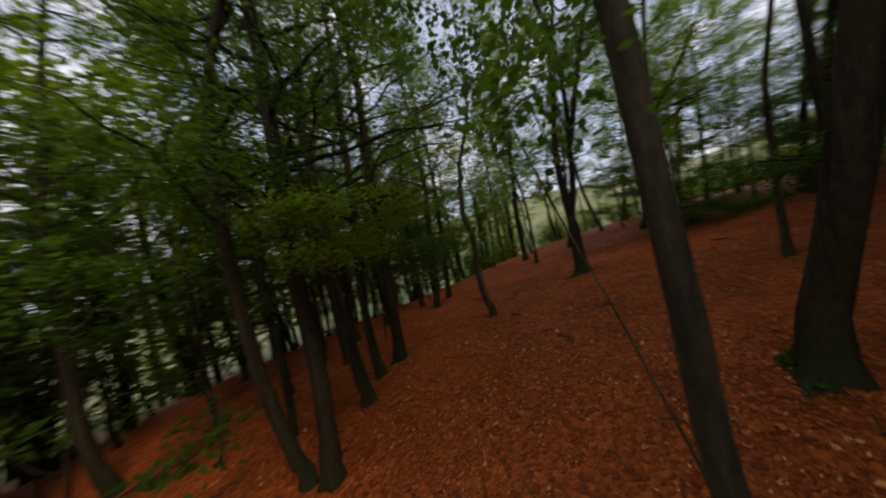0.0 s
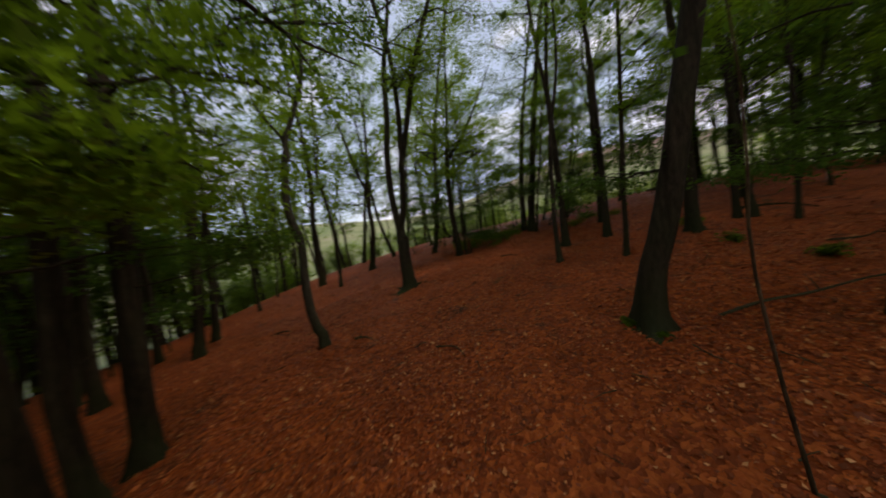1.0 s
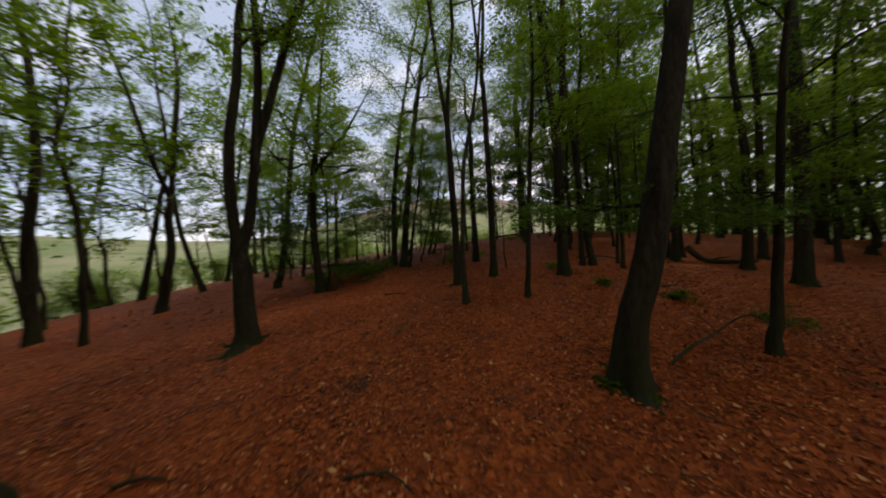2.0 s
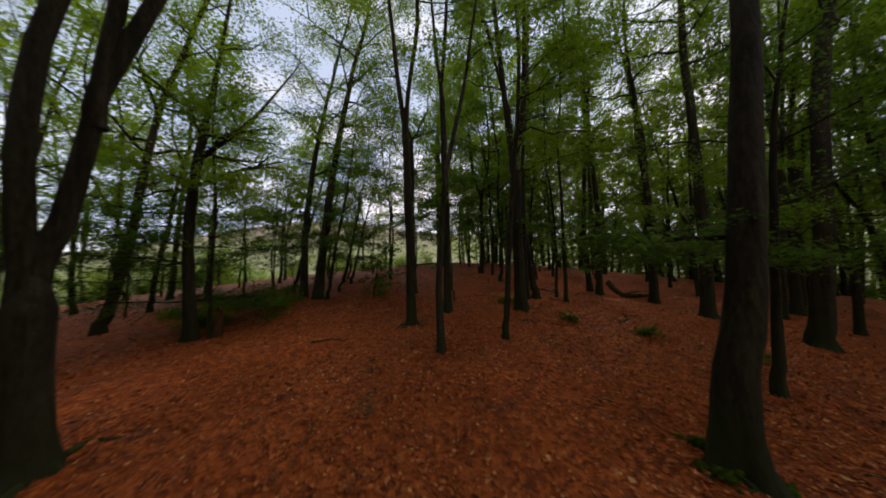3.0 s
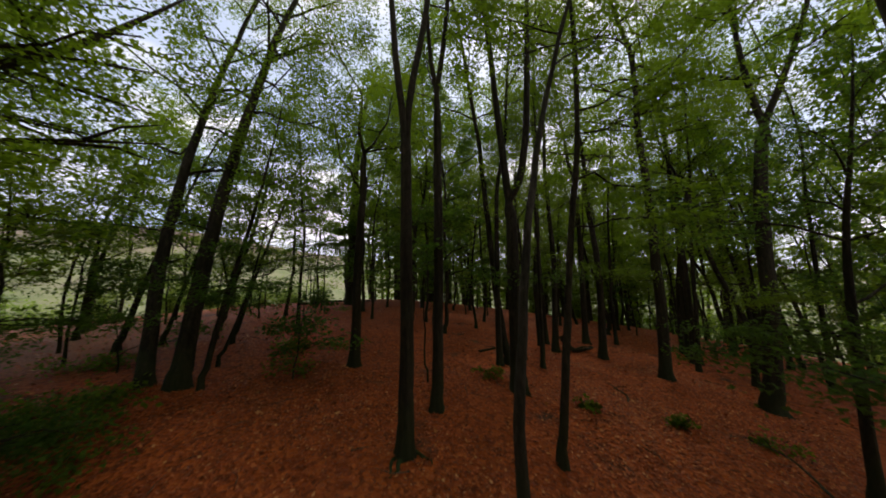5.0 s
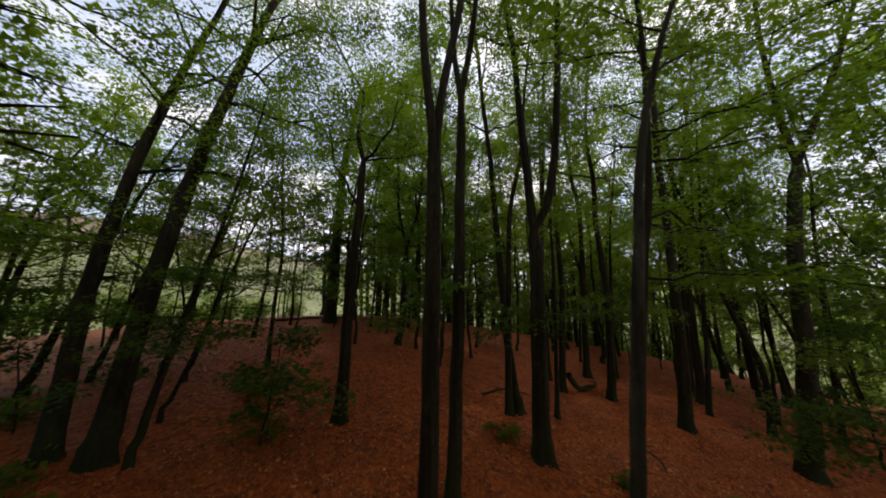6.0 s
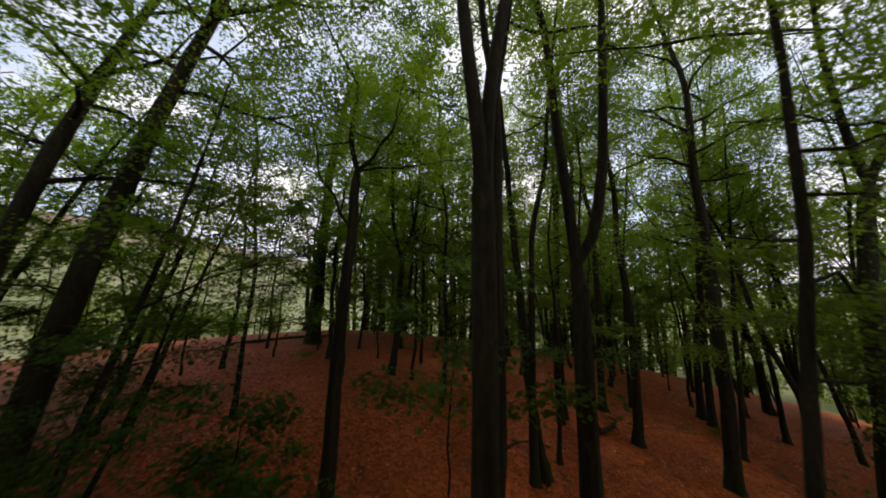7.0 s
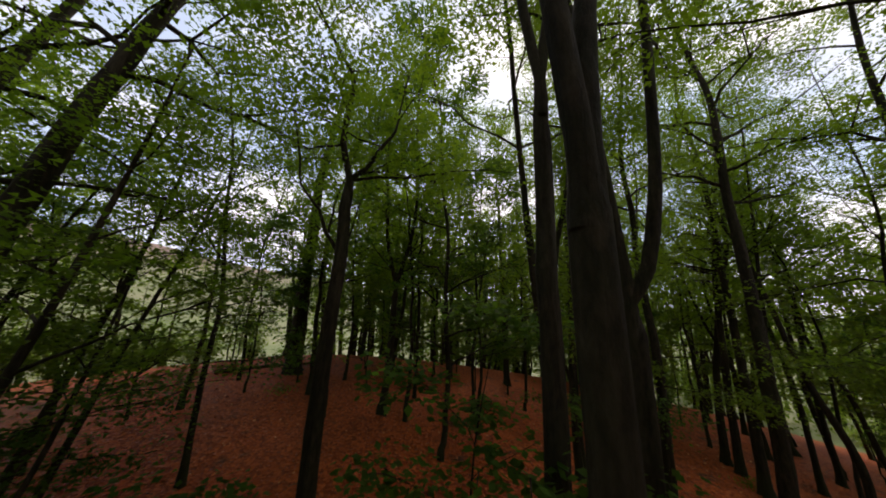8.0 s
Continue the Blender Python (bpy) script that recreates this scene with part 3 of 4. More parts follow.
beech(7.59, 8.81, 0.12, [(0, 0, 0), (0.16, -0.13, 3.45), (0.31, -0.26, 6.18)], tall=10.5, crown=4.8, dense=0.7)
beech(9.37, 10.23, 0.20, [(0, 0, 0), (0.05, -0.06, 3.05), (0.13, -0.17, 5.55), (0.36, -0.48, 8.29)], tall=13, crown=4.8)
beech(1.66, 8.99, 0.17, [(0, 0, 0), (-0.17, 0.13, 1.65), (-0.32, 0.24, 4.06), (-0.40, 0.30, 5.65)], tall=11.5, crown=6.0, dense=0.8)
beech(0.15, 14.05, 0.20, [(0, 0, 0), (0.08, 0, 0.9), (0.13, 0, 2.1), (0.17, 0, 3.5)],
      forks=[[(0.17, 0, 3.5), (-0.02, 0, 4.15), (-0.2, 0.05, 5.0), (-0.25, 0.08, 6.3)], [(0.17, 0, 3.5), (0.36, 0, 4.2), (0.55, -0.03, 5.0), (0.66, -0.1, 6.3)]], tall=14.5, crown=3.6, dense=1.2,
      label="slim beech tree that parts into two limbs near the brow")
beech(-3.55, 12.08, 0.10, [(0, 0, 0), (0, 0, 1.1), (0.02, 0, 2.2), (0.05, -0.01, 3.0)], tall=8, crown=2.4, reach=1.9,
      low=[(1.5, 240, 1.5), (1.7, 330, 1.4), (2.0, 180, 1.5)], dense=0.9, leaves=LEAF_SHADED, label="young beech with low flat boughs")
beech(-2.20, 18.00, 0.52, [(0, 0, 0), (0.02, 0, 2.2), (0.04, 0, 4.2)], tall=14, crown=3.2, reach=2.8, label="old thick beech tree at the edge of the wood")
beech(-2.10, -0.07, 0.155, [(0, 0, 0), (-0.02, -0.14, 0.70), (-0.02, -0.12, 1.49), (-0.01, -0.10, 1.92), (-0.02, -0.16, 2.31), (-0.03, -0.21, 2.70), (-0.02, -0.15, 3.26), (-0.01, -0.07, 3.80)],
      forks=[[(-0.01, -0.07, 3.80), (0.0, 0.02, 4.00), (0.03, 0.26, 4.57), (0.05, 0.42, 5.07), (0.02, 0.46, 5.6)], [(-0.01, -0.08, 3.80), (-0.03, -0.23, 4.06), (-0.05, -0.39, 4.33), (-0.06, -0.47, 4.62)]],
      tall=11, crown=4.8, reach=2.6, dense=1.5, bark=BARK_GREY, girths=(0.85, 0.45), label="crooked grey beech tree with a kinked stem", sides=16)
beech(-11.35, 1.23, 0.28, [(0, 0, 0), (0, 0.03, 2.45), (0.04, 0.28, 4.89), (0.03, 0.26, 7.67), (0.02, 0.13, 8.72)], tall=14, crown=5.0, reach=2.6)
beech(-18.68, -0.24, 0.22, [(0, 0, 0), (0, 0.11, 3.62), (0, 0.13, 8.55)], tall=14, crown=4.6, leaf=0.13)
beech(-11.07, -1.48, 0.10, [(0, 0, 0), (0, 0, 1.79), (0.01, -0.09, 3.02)], tall=8, crown=2.6)
beech(-6.30, -2.73, 0.24, [(0, 0, 0), (-0.05, 0.23, 2.06), (-0.08, 0.36, 3.57)], tall=13.5, crown=4.0, low=[(2.4, 60, 1.6), (2.9, 120, 1.6)])
beech(-8.07, -2.61, 0.22, [(0, 0, 0), (-0.04, 0.21, 2.28), (-0.06, 0.37, 4.63)], tall=13, crown=3.8)
# these southern crowns are shaded by leaf colour as well
beech(-1.19, -2.36, 0.25, [(0, 0, 0), (-0.02, 0.04, 1.30), (-0.05, 0.15, 2.85), (-0.09, 0.27, 5.35)], tall=14, crown=3.3, dense=1.15, reach=2.6, leaves=LEAF_SHADED,
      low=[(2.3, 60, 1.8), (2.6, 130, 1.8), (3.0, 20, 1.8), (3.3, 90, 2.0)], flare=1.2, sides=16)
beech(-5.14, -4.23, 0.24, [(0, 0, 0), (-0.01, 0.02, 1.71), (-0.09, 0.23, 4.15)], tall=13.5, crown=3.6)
beech(-0.63, -2.61, 0.20, [(0, 0, 0), (0.02, -0.04, 1.24), (-0.03, 0.07, 2.85), (-0.11, 0.22, 4.43)], tall=13, crown=3.3, dense=1.15, reach=2.6, leaves=LEAF_SHADED, sides=14)
beech(0.44, -2.35, 0.22, [(0, 0, 0), (0.05, -0.09, 1.26), (0.06, -0.11, 2.49)], tall=13.5, crown=3.3, dense=1.15, reach=2.6, leaves=LEAF_SHADED, low=[(2.6, 110, 1.5), (2.9, 40, 1.5)], sides=14)
beech(1.98, -2.08, 0.22, [(0, 0, 0), (-0.08, 0.08, 1.52), (-0.08, 0.08, 2.61), (-0.14, 0.15, 4.03), (-0.21, 0.22, 5.81)], tall=14, crown=3.4, dense=1.1, reach=2.6, leaves=LEAF_SHADED, low=[(2.91, 66, 1.15), (3.03, 84, 1.2), (3.11, 48, 1.25), (3.26, 72, 1.3)], sides=16)
beech(1.96, -2.46, 0.17, [(0, 0, 0), (0.14, -0.13, 1.10), (0.19, -0.18, 1.99), (0.20, -0.18, 2.98), (0.17, -0.16, 4.21)], tall=13, crown=3.4, dense=1.1, reach=2.4, leaves=LEAF_SHADED,
      label=LEAN, sides=14)
beech(1.56, -7.24, 0.24, [(0, 0, 0), (0.14, -0.06, 1.29), (0.10, -0.04, 3.02), (0.02, -0.01, 5.05)], tall=13, crown=2.6, dense=1.3, reach=2.6)
beech(-2.30, -4.57, 0.20, [(0, 0, 0), (0.01, -0.01, 1.32), (-0.03, 0.05, 3.01)], tall=13, crown=2.6, dense=1.3, reach=2.6)
beech(-8.09, -4.04, 0.20, [(0, 0, 0), (-0.03, 0.08, 2.27), (-0.02, 0.08, 4.32)], tall=13, crown=3.6)
beech(3.87, 1.42, 0.125, [(0, 0, 0), (-0.04, -0.07, 0.65), (-0.08, -0.10, 1.25), (-0.07, -0.11, 1.76), (-0.05, -0.14, 2.42), (-0.02, -0.18, 3.2)], tall=9, crown=4.2, reach=1.7,
      bark=BARK_GREY, sides=16, label="slim grey beech tree with a gently bowed stem")
beech(3.46, 1.62, 0.022, [(0, 0, 0), (-0.05, -0.11, 0.5), (-0.10, -0.29, 1.2), (-0.10, -0.44, 1.72), (-0.04, -0.63, 2.3)], tall=3.2, crown=2.4, reach=0.7, dense=0.8, leaf=0.075,
      flare=0.4, sides=10, bark=BARK_DEAD, leaves=LEAF_SHADED, name="beech_sapling", label="thin wavy beech sapling with a few sprays of leaves")
beech(3.70, 10.68, 0.16, [(0, 0, 0), (-0.08, 0.01, 1.71), (0.07, -0.01, 3.73), (0.25, -0.03, 6.71)], tall=12, crown=6.2, dense=0.8)
beech(5.97, 11.32, 0.20, [(0, 0, 0), (0.05, -0.02, 2.68), (0.06, -0.02, 5.48)], tall=13, crown=6.2, dense=0.85)
beech(-13.26, 5.76, 0.20, [(0, 0, 0), (-0.25, -0.63, 3.10), (-0.34, -0.83, 7.10)], tall=12, crown=4.6)
beech(2.36, 8.65, 0.09, [(0, 0, 0), (0.05, -0.05, 2.80), (0.04, -0.03, 4.30)], tall=8, crown=3.4, reach=1.5)
beech(8.08, 7.81, 0.14, [(0, 0, 0), (0, 0.01, 1.58), (-0.17, 0.42, 3.09), (-0.26, 0.64, 4.48)], tall=10, crown=4.8, label=LEAN)
beech(10.34, 7.45, 0.12, [(0, 0, 0), (0.03, -0.10, 2.56), (0.07, -0.23, 5.62)], tall=11, crown=4.8)
beech(13.95, 9.58, 0.15, [(0, 0, 0), (-0.13, 0.36, 3.03), (-0.14, 0.38, 6.66)], tall=12, crown=4.8, label=LEAN)
beech(15.38, 12.36, 0.16, [(0, 0, 0), (-0.01, 0.03, 3.72), (0.05, -0.09, 7.12)], tall=12, crown=4.0)
beech(-4.94, 11.38, 0.09, [(0, 0, 0), (0.29, 0.10, 1.34), (0.55, 0.20, 2.46)], tall=6, crown=1.6, reach=1.8, low=[(0.9, 300, 1.2), (1.2, 220, 1.3)], dense=0.9, leaves=LEAF,
      label="leaning young beech with layered low boughs")
beech(-5.64, 12.14, 0.12, [(0, 0, 0), (0.35, 0.14, 1.72), (0.62, 0.25, 2.97)], tall=7, crown=1.8, reach=2.0, low=[(1.0, 280, 1.4), (1.4, 200, 1.5)], dense=0.9, leaves=LEAF,
      label="leaning young beech with layered low boughs")
beech(6.69, 17.12, 0.25, [(0, 0, 0), (-0.05, 0.04, 2.08), (-0.08, 0.06, 4.20)], tall=13, crown=3.2)
beech(9.71, 10.68, 0.20, [(0, 0, 0), (0.05, -0.11, 2.50), (0.23, -0.54, 5.09)], tall=13, crown=4.8)
beech(12.75, 9.33, 0.15, [(0, 0, 0), (-0.03, 0.14, 3.06), (-0.04, 0.16, 6.66)], tall=12, crown=4.8)
beech(11.01, 9.24, 0.14, [(0, 0, 0), (-0.02, 0.06, 2.39), (-0.09, 0.32, 4.57)], tall=12, crown=4.8)
beech(8.47, 9.45, 0.22, [(0, 0, 0), (0.01, -0.02, 2.80), (-0.01, 0.03, 5.74), (-0.02, 0.06, 8.25)], tall=13.5, crown=4.8)
beech(-9.99, 14.45, 0.13, [(0, 0, 0), (0, 0, 1.15), (0.02, 0.02, 2.19)], tall=8, crown=2.0)
beech(-10.58, 10.70, 0.13, [(0, 0, 0), (0.03, 0.03, 1.45), (0.07, 0.07, 2.59)], tall=8.5, crown=2.0)
beech(-9.27, 13.10, 0.12, [(0, 0, 0), (0.06, 0.04, 0.69), (0.08, 0.05, 1.95)], tall=8, crown=1.8)
beech(3.73, 10.00, 0.17, [(0, 0, 0), (0.10, -0.04, 2.62), (0.05, -0.02, 5.58)], tall=12, crown=6.4, dense=0.8)
beech(-15.58, 7.80, 0.20, [(0, 0, 0), (0.19, 0.44, 3.63), (0.42, 0.98, 8.11)], tall=13, crown=4.0, label=LEAN)
beech(-16.12, 4.65, 0.25, [(0, 0, 0), (0.08, 0.37, 2.37), (0.17, 0.72, 4.52)], tall=13, crown=3.6, label=LEAN)
beech(7.46, 11.46, 0.12, [(0, 0, 0), (0.01, -0.01, 2.16), (0.12, -0.17, 5.35)], tall=11, crown=4.8)
beech(13.89, 13.06, 0.12, [(0, 0, 0), (0, 0, 3.40), (0.03, -0.06, 7.90)], tall=12, crown=4.0)
beech(4.02, 17.55, 0.14, [(0, 0, 0), (-0.02, 0.01, 1.98), (-0.07, 0.03, 4.07)], tall=11, crown=2.6)
beech(-6.66, 11.83, 0.10, [(0, 0, 0), (0.24, 0.16, 1.38), (0.53, 0.36, 2.90)], tall=6.5, crown=1.5, reach=1.8, dense=0.9, leaves=LEAF_SHADED, label="leaning young beech with layered low boughs")
beech(-7.28, 11.35, 0.12, [(0, 0, 0), (0.22, 0.18, 1.36), (0.46, 0.38, 2.70)], tall=7.5, crown=1.8, reach=1.8, dense=0.9, leaves=LEAF_SHADED, label="leaning young beech with layered low boughs")
beech(-5.94, 13.22, 0.07, [(0, 0, 0), (0.13, 0.06, 0.85), (-0.12, -0.06, 2.29)], tall=5, crown=1.4, reach=1.3, leaves=LEAF_SHADED, label="thin crooked young beech")
# western brow, beyond the low plants
beech(-11.54, 10.09, 0.2, [(0, 0, 0), (0.05, 0.06, 1.21), (0.12, 0.15, 3.19), (0.18, 0.22, 4.92)], tall=12, crown=2.6, low=[(1.3, 300, 1.6), (1.7, 20, 1.6), (2.1, 250, 1.7)])
beech(-11.30, 11.30, 0.1, [(0, 0, 0), (0.08, 0.08, 1.25), (0.15, 0.16, 2.88), (0.23, 0.24, 4.38)], tall=8, crown=2.0, reach=1.8, low=[(1.2, 320, 1.3), (1.6, 60, 1.4)])
beech(-9.92, 14.27, 0.08, [(0, 0, 0), (0.04, 0.03, 0.88), (0.08, 0.06, 1.91)], tall=4.5, crown=1.2, reach=1.5, leaf=0.1)
YOUNG = "young beech with layered leafy boughs on the western brow"
for yx, yy, yt, yc in ((-7.6, 10.6, 4.6, 0.9), (-9.2, 9.3, 5.2, 1.0), (-8.7, 11.9, 5.6, 1.1), (-10.9, 12.6, 5.4, 0.8), (-7.1, 13.6, 4.8, 1.0), (-12.2, 8.6, 5.6, 0.9),
                       (-9.6, 7.3, 4.4, 0.9), (-5.4, 15.0, 5.0, 1.1), (-8.3, 15.6, 5.5, 0.9), (-12.9, 10.9, 5.8, 0.8)):
    beech(yx, yy, 0.012 * yt, [(0, 0, 0), (0.05, 0.04, 0.3 * yt), (0.16, 0.08, 0.6 * yt)], tall=yt, crown=yc, reach=2.1, leaf=0.115, dense=0.85, flare=0.5, sides=8, leaves=LEAF,
          name="young_beech", label=YOUNG)
# leafy younger trees on the northern brow
MIDDLE = "leafy younger beech on the brow of the knoll"
beech(-3.7, 17.4, 0.10, [(0, 0, 0), (0.05, 0.05, 1.6), (0.12, 0.02, 3.2)], tall=8.5, crown=3.0, reach=2.1, leaf=0.12, dense=1.0, sides=9, label=MIDDLE)
beech(-1.1, 18.6, 0.11, [(0, 0, 0), (-0.03, 0.05, 1.6), (0.08, 0.02, 3.4)], tall=10.5, crown=4.3, reach=2.3, leaf=0.11, dense=1.75, sides=10, label=MIDDLE)
beech(-1.7, 15.7, 0.14, [(0, 0, 0), (0.06, 0.0, 1.8), (0.02, 0.02, 3.6)], tall=10.0, crown=3.2, reach=2.3, leaf=0.13, dense=1.1, sides=9, label=MIDDLE)
beech(-1.35, 14.1, 0.09, [(0, 0, 0), (-0.06, 0.02, 1.5), (0.05, 0.0, 3.0)], tall=9.3, crown=3.2, reach=2.1, leaf=0.12, dense=1.45, leaves=LEAF, sides=9, label=MIDDLE)
beech(0.70, 13.5, 0.10, [(0, 0, 0), (0.08, 0.0, 1.5), (0.02, 0.05, 3.2)], tall=9.0, crown=3.2, reach=2.1, leaf=0.12, dense=1.45, leaves=LEAF, sides=9, label=MIDDLE)
# dark leaf here and at (0.9, 11.7): shade of the understorey painted in
beech(2.35, 12.7, 0.09, [(0, 0, 0), (-0.04, 0.03, 1.5), (0.03, 0.0, 3.0)], tall=6.8, crown=1.1, reach=2.0, leaf=0.12, dense=1.2, leaves=LEAF_SHADED, sides=9, label=MIDDLE)
beech(-4.6, 15.4, 0.12, [(0, 0, 0), (0.1, 0.0, 1.7), (0.12, 0.02, 3.3)], tall=8.5, crown=3.2, reach=2.2, leaf=0.13, dense=0.9, sides=9, label=MIDDLE)
beech(7.6, 13.2, 0.10, [(0, 0, 0), (0.05, 0.05, 1.6), (0.12, 0.02, 3.2)], tall=9.0, crown=3.6, reach=2.1, leaf=0.13, dense=1.35, sides=9, label=MIDDLE)
beech(9.4, 8.2, 0.09, [(0, 0, 0), (0.05, 0.05, 1.6), (0.02, 0.02, 3.0)], tall=7.0, crown=2.3, reach=2.1, leaf=0.13, dense=1.0, sides=9, label=MIDDLE)
beech(10.9, 11.6, 0.10, [(0, 0, 0), (-0.05, 0.0, 1.6), (0.02, 0.08, 3.0)], tall=7.5, crown=2.3, reach=2.1, leaf=0.14, dense=1.0, sides=9, label=MIDDLE)
beech(1.5, 15.2, 0.10, [(0, 0, 0), (0.06, -0.04, 1.5), (0.02, 0.05, 3.1)], tall=11.0, crown=3.5, reach=2.3, leaf=0.13, dense=1.25, leaves=LEAF, sides=9, label=MIDDLE)
beech(3.4, 14.3, 0.10, [(0, 0, 0), (0.06, -0.04, 1.5), (0.02, 0.05, 3.1)], tall=10.5, crown=3.2, reach=2.3, leaf=0.13, dense=1.45, leaves=LEAF, sides=9, label=MIDDLE)
beech(-0.5, 16.9, 0.10, [(0, 0, 0), (0.06, -0.04, 1.5), (0.02, 0.05, 3.1)], tall=11.5, crown=3.2, reach=2.3, leaf=0.13, dense=1.75, leaves=LEAF, sides=9, label=MIDDLE)
beech(0.9, 11.7, 0.12, [(0, 0, 0), (0.06, -0.04, 1.5), (0.02, 0.05, 3.1)], tall=12.5, crown=1.5, reach=2.9, leaf=0.13, dense=1.1, leaves=LEAF_SHADED, sides=9, label=MIDDLE)
beech(5.2, 14.2, 0.10, [(0, 0, 0), (0.06, -0.04, 1.5), (0.02, 0.05, 3.1)], tall=11.0, crown=3.3, reach=2.3, leaf=0.13, dense=1.45, leaves=LEAF, sides=9, label=MIDDLE)
beech(2.9, 17.0, 0.10, [(0, 0, 0), (0.06, -0.04, 1.5), (0.02, 0.05, 3.1)], tall=12.0, crown=3.5, reach=2.3, leaf=0.13, dense=1.35, leaves=LEAF, sides=9, label=MIDDLE)
# sapling under the last stretch of the flight
beech(-0.55, 7.95, 0.035, [(0, 0, 0), (-0.05, 0.03, 0.9), (-0.02, 0.05, 1.8)], tall=2.9, crown=0.9, reach=1.1, dense=1.0, leaf=0.105, flare=0.4, sides=8, leaves=LEAF_SHADED,
      name="beech_sapling", label="young beech sapling with flat leafy boughs")
beech(-2.95, 8.60, 0.03, [(0, 0, 0), (0.05, 0.03, 0.8), (0.1, 0.05, 1.4)], tall=1.7, crown=0.4, reach=1.1, dense=1.5, leaf=0.105, flare=0.4, sides=8, leaves=LEAF_SHADED,
      name="beech_sapling", label="young beech sapling with flat leafy boughs")
beech(-6.4, 9.9, 0.03, [(0, 0, 0), (-0.05, 0.03, 0.6), (-0.1, 0.05, 1.2)], tall=1.6, crown=0.4, reach=1.2, dense=1.5, leaf=0.105, flare=0.4, sides=8, leaves=LEAF_SHADED,
      name="beech_sapling", label="low spreading beech sapling in the shade")

# the rest of the wood: a few trees of each build, copied
rng = np.random.default_rng(7)


def stock(kind):
    d = rng.uniform(*{"pole": (0.08, 0.15), "tree": (0.15, 0.27), "young": (0.04, 0.07), "shade": (0.04, 0.07)}[kind])
    lx, ly = rng.normal(0, 0.06, 2)
    # the two kinds differ only in leaf: "shade" has its shading in the colour
    if kind in ("young", "shade"):
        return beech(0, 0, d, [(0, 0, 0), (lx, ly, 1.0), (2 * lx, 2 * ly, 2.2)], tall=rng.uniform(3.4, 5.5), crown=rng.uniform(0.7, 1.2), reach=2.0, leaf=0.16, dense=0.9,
                     sides=7, flare=0.5, leaves=LEAF_SHADED if kind == "shade" else LEAF, name="young_beech", label="young beech with layered leafy boughs in the shade")
    # a stem that wavers as it rises, then parts into two or three steep limbs
    top = rng.uniform(2.4, 5.0)
    path, at = [(0, 0, 0)], np.zeros(2)
    for h in np.linspace(0.22, 1.0, 4) * top:
        at = at + np.array([lx, ly]) * top / 4 + rng.normal(0, 0.085, 2)
        path.append((at[0], at[1], h))
    forks, a0 = [], rng.uniform(0, 6.28)
    for n in range(3 if rng.random() < 0.35 else 2):
        a = a0 + n * 2.2 + rng.uniform(-0.3, 0.3)
        out, limb = rng.uniform(0.16, 0.42), [path[-1]]
        for k in (0.8, 1.9, 3.2):
            w = out * k ** 0.8
            limb.append((at[0] + w * math.cos(a) + lx * k + rng.normal(0, 0.06), at[1] + w * math.sin(a) + ly * k + rng.normal(0, 0.06), top + k))
        forks.append(limb)
    tree = beech(0, 0, d, path, forks, tall=rng.uniform(11, 14) if kind == "tree" else rng.uniform(8.5, 11.5), crown=rng.uniform(2.2, 3.7),
                 reach=2.6 if kind == "tree" else 1.9, leaf=0.19, dense=0.75, sides=8, flare=0.8,
                 label="beech tree with leafy crown deeper in the wood" if kind == "tree" else "thin pole-like beech tree deeper in the wood")
    return tree


STOCK = {"tree": [stock("tree") for _ in range(7)], "pole": [stock("pole") for _ in range(7)], "young": [stock("young") for _ in range(6)], "shade": [stock("shade") for _ in range(5)]}
standing = [(o.location.x, o.location.y) for o in bpy.data.objects if o.parent is None and o.name.startswith("beech")]
free = {k: list(v) for k, v in STOCK.items()}


tilt_rng = np.random.default_rng(70)


def plant(kind, x, y):
    # on the eastern brow the stems lean in towards the wood
    lean = radians(tilt_rng.uniform(3, 13)) if x > 8 and 3 < y < 16 else 0.0
    m = Matrix.Translation((x, y, gz(x, y))) @ Matrix.Rotation(lean, 4, (-0.8, -0.6, 0)) @ Matrix.Rotation(rng.uniform(0, 6.283), 4, "Z") @ Matrix.Scale(rng.uniform(0.85, 1.15), 4)
    if free[kind]:
        ob = free[kind].pop()
        ob.matrix_basis = m
    else:
        ob = copy_thing(STOCK[kind][int(rng.integers(len(STOCK[kind])))], m)
        ob.matrix_basis = m
    standing.append((x, y))


def grove(count, x0, x1, y0, y1, share, gap):
    made = 0
    for _ in range(count * 12):
        if made == count:
            break
        x, y = rng.uniform(x0, x1), rng.uniform(y0, y1)
        if -7 < x < 8 and -2.5 < y < 14 or min((x - a) ** 2 + (y - b) ** 2 for a, b in standing) < gap * gap:
            continue
        plant(share if isinstance(share, str) else "pole" if rng.random() < share else "tree", x, y)
        made += 1


grove(46, 8.5, 24, 3, 22, 0.75, 1.1)      # thick stand on the slope to the east
grove(18, 1, 20, 14, 26, 0.7, 1.6)       # north-east
grove(5, -14, 0, 17, 24, 0.5, 3.0)       # thin northern edge
grove(18, -22, -8, -1, 14, 0.5, 2.2)     # western edge
grove(52, -20, 1, -15, -3.4, 0.4, 1.3)   # dense stand to the south-west
grove(10, 3, 18, -12, 1.5, 0.3, 2.4)     # behind the start: unseen trees, added to close off the light

grove(4, 1, 14, 15, 24, "young", 1.5)
grove(5, -9, 0, 14, 19, "young", 1.4)
grove(6, -2, 5, 13.8, 20, "young", 1.1)
grove(8, 9, 20, 4, 14, "young", 1.4)
grove(6, -15, -7.2, 5, 16, "young", 1.6)
grove(34, -18, 4, -13, -3.6, "shade", 1.2)
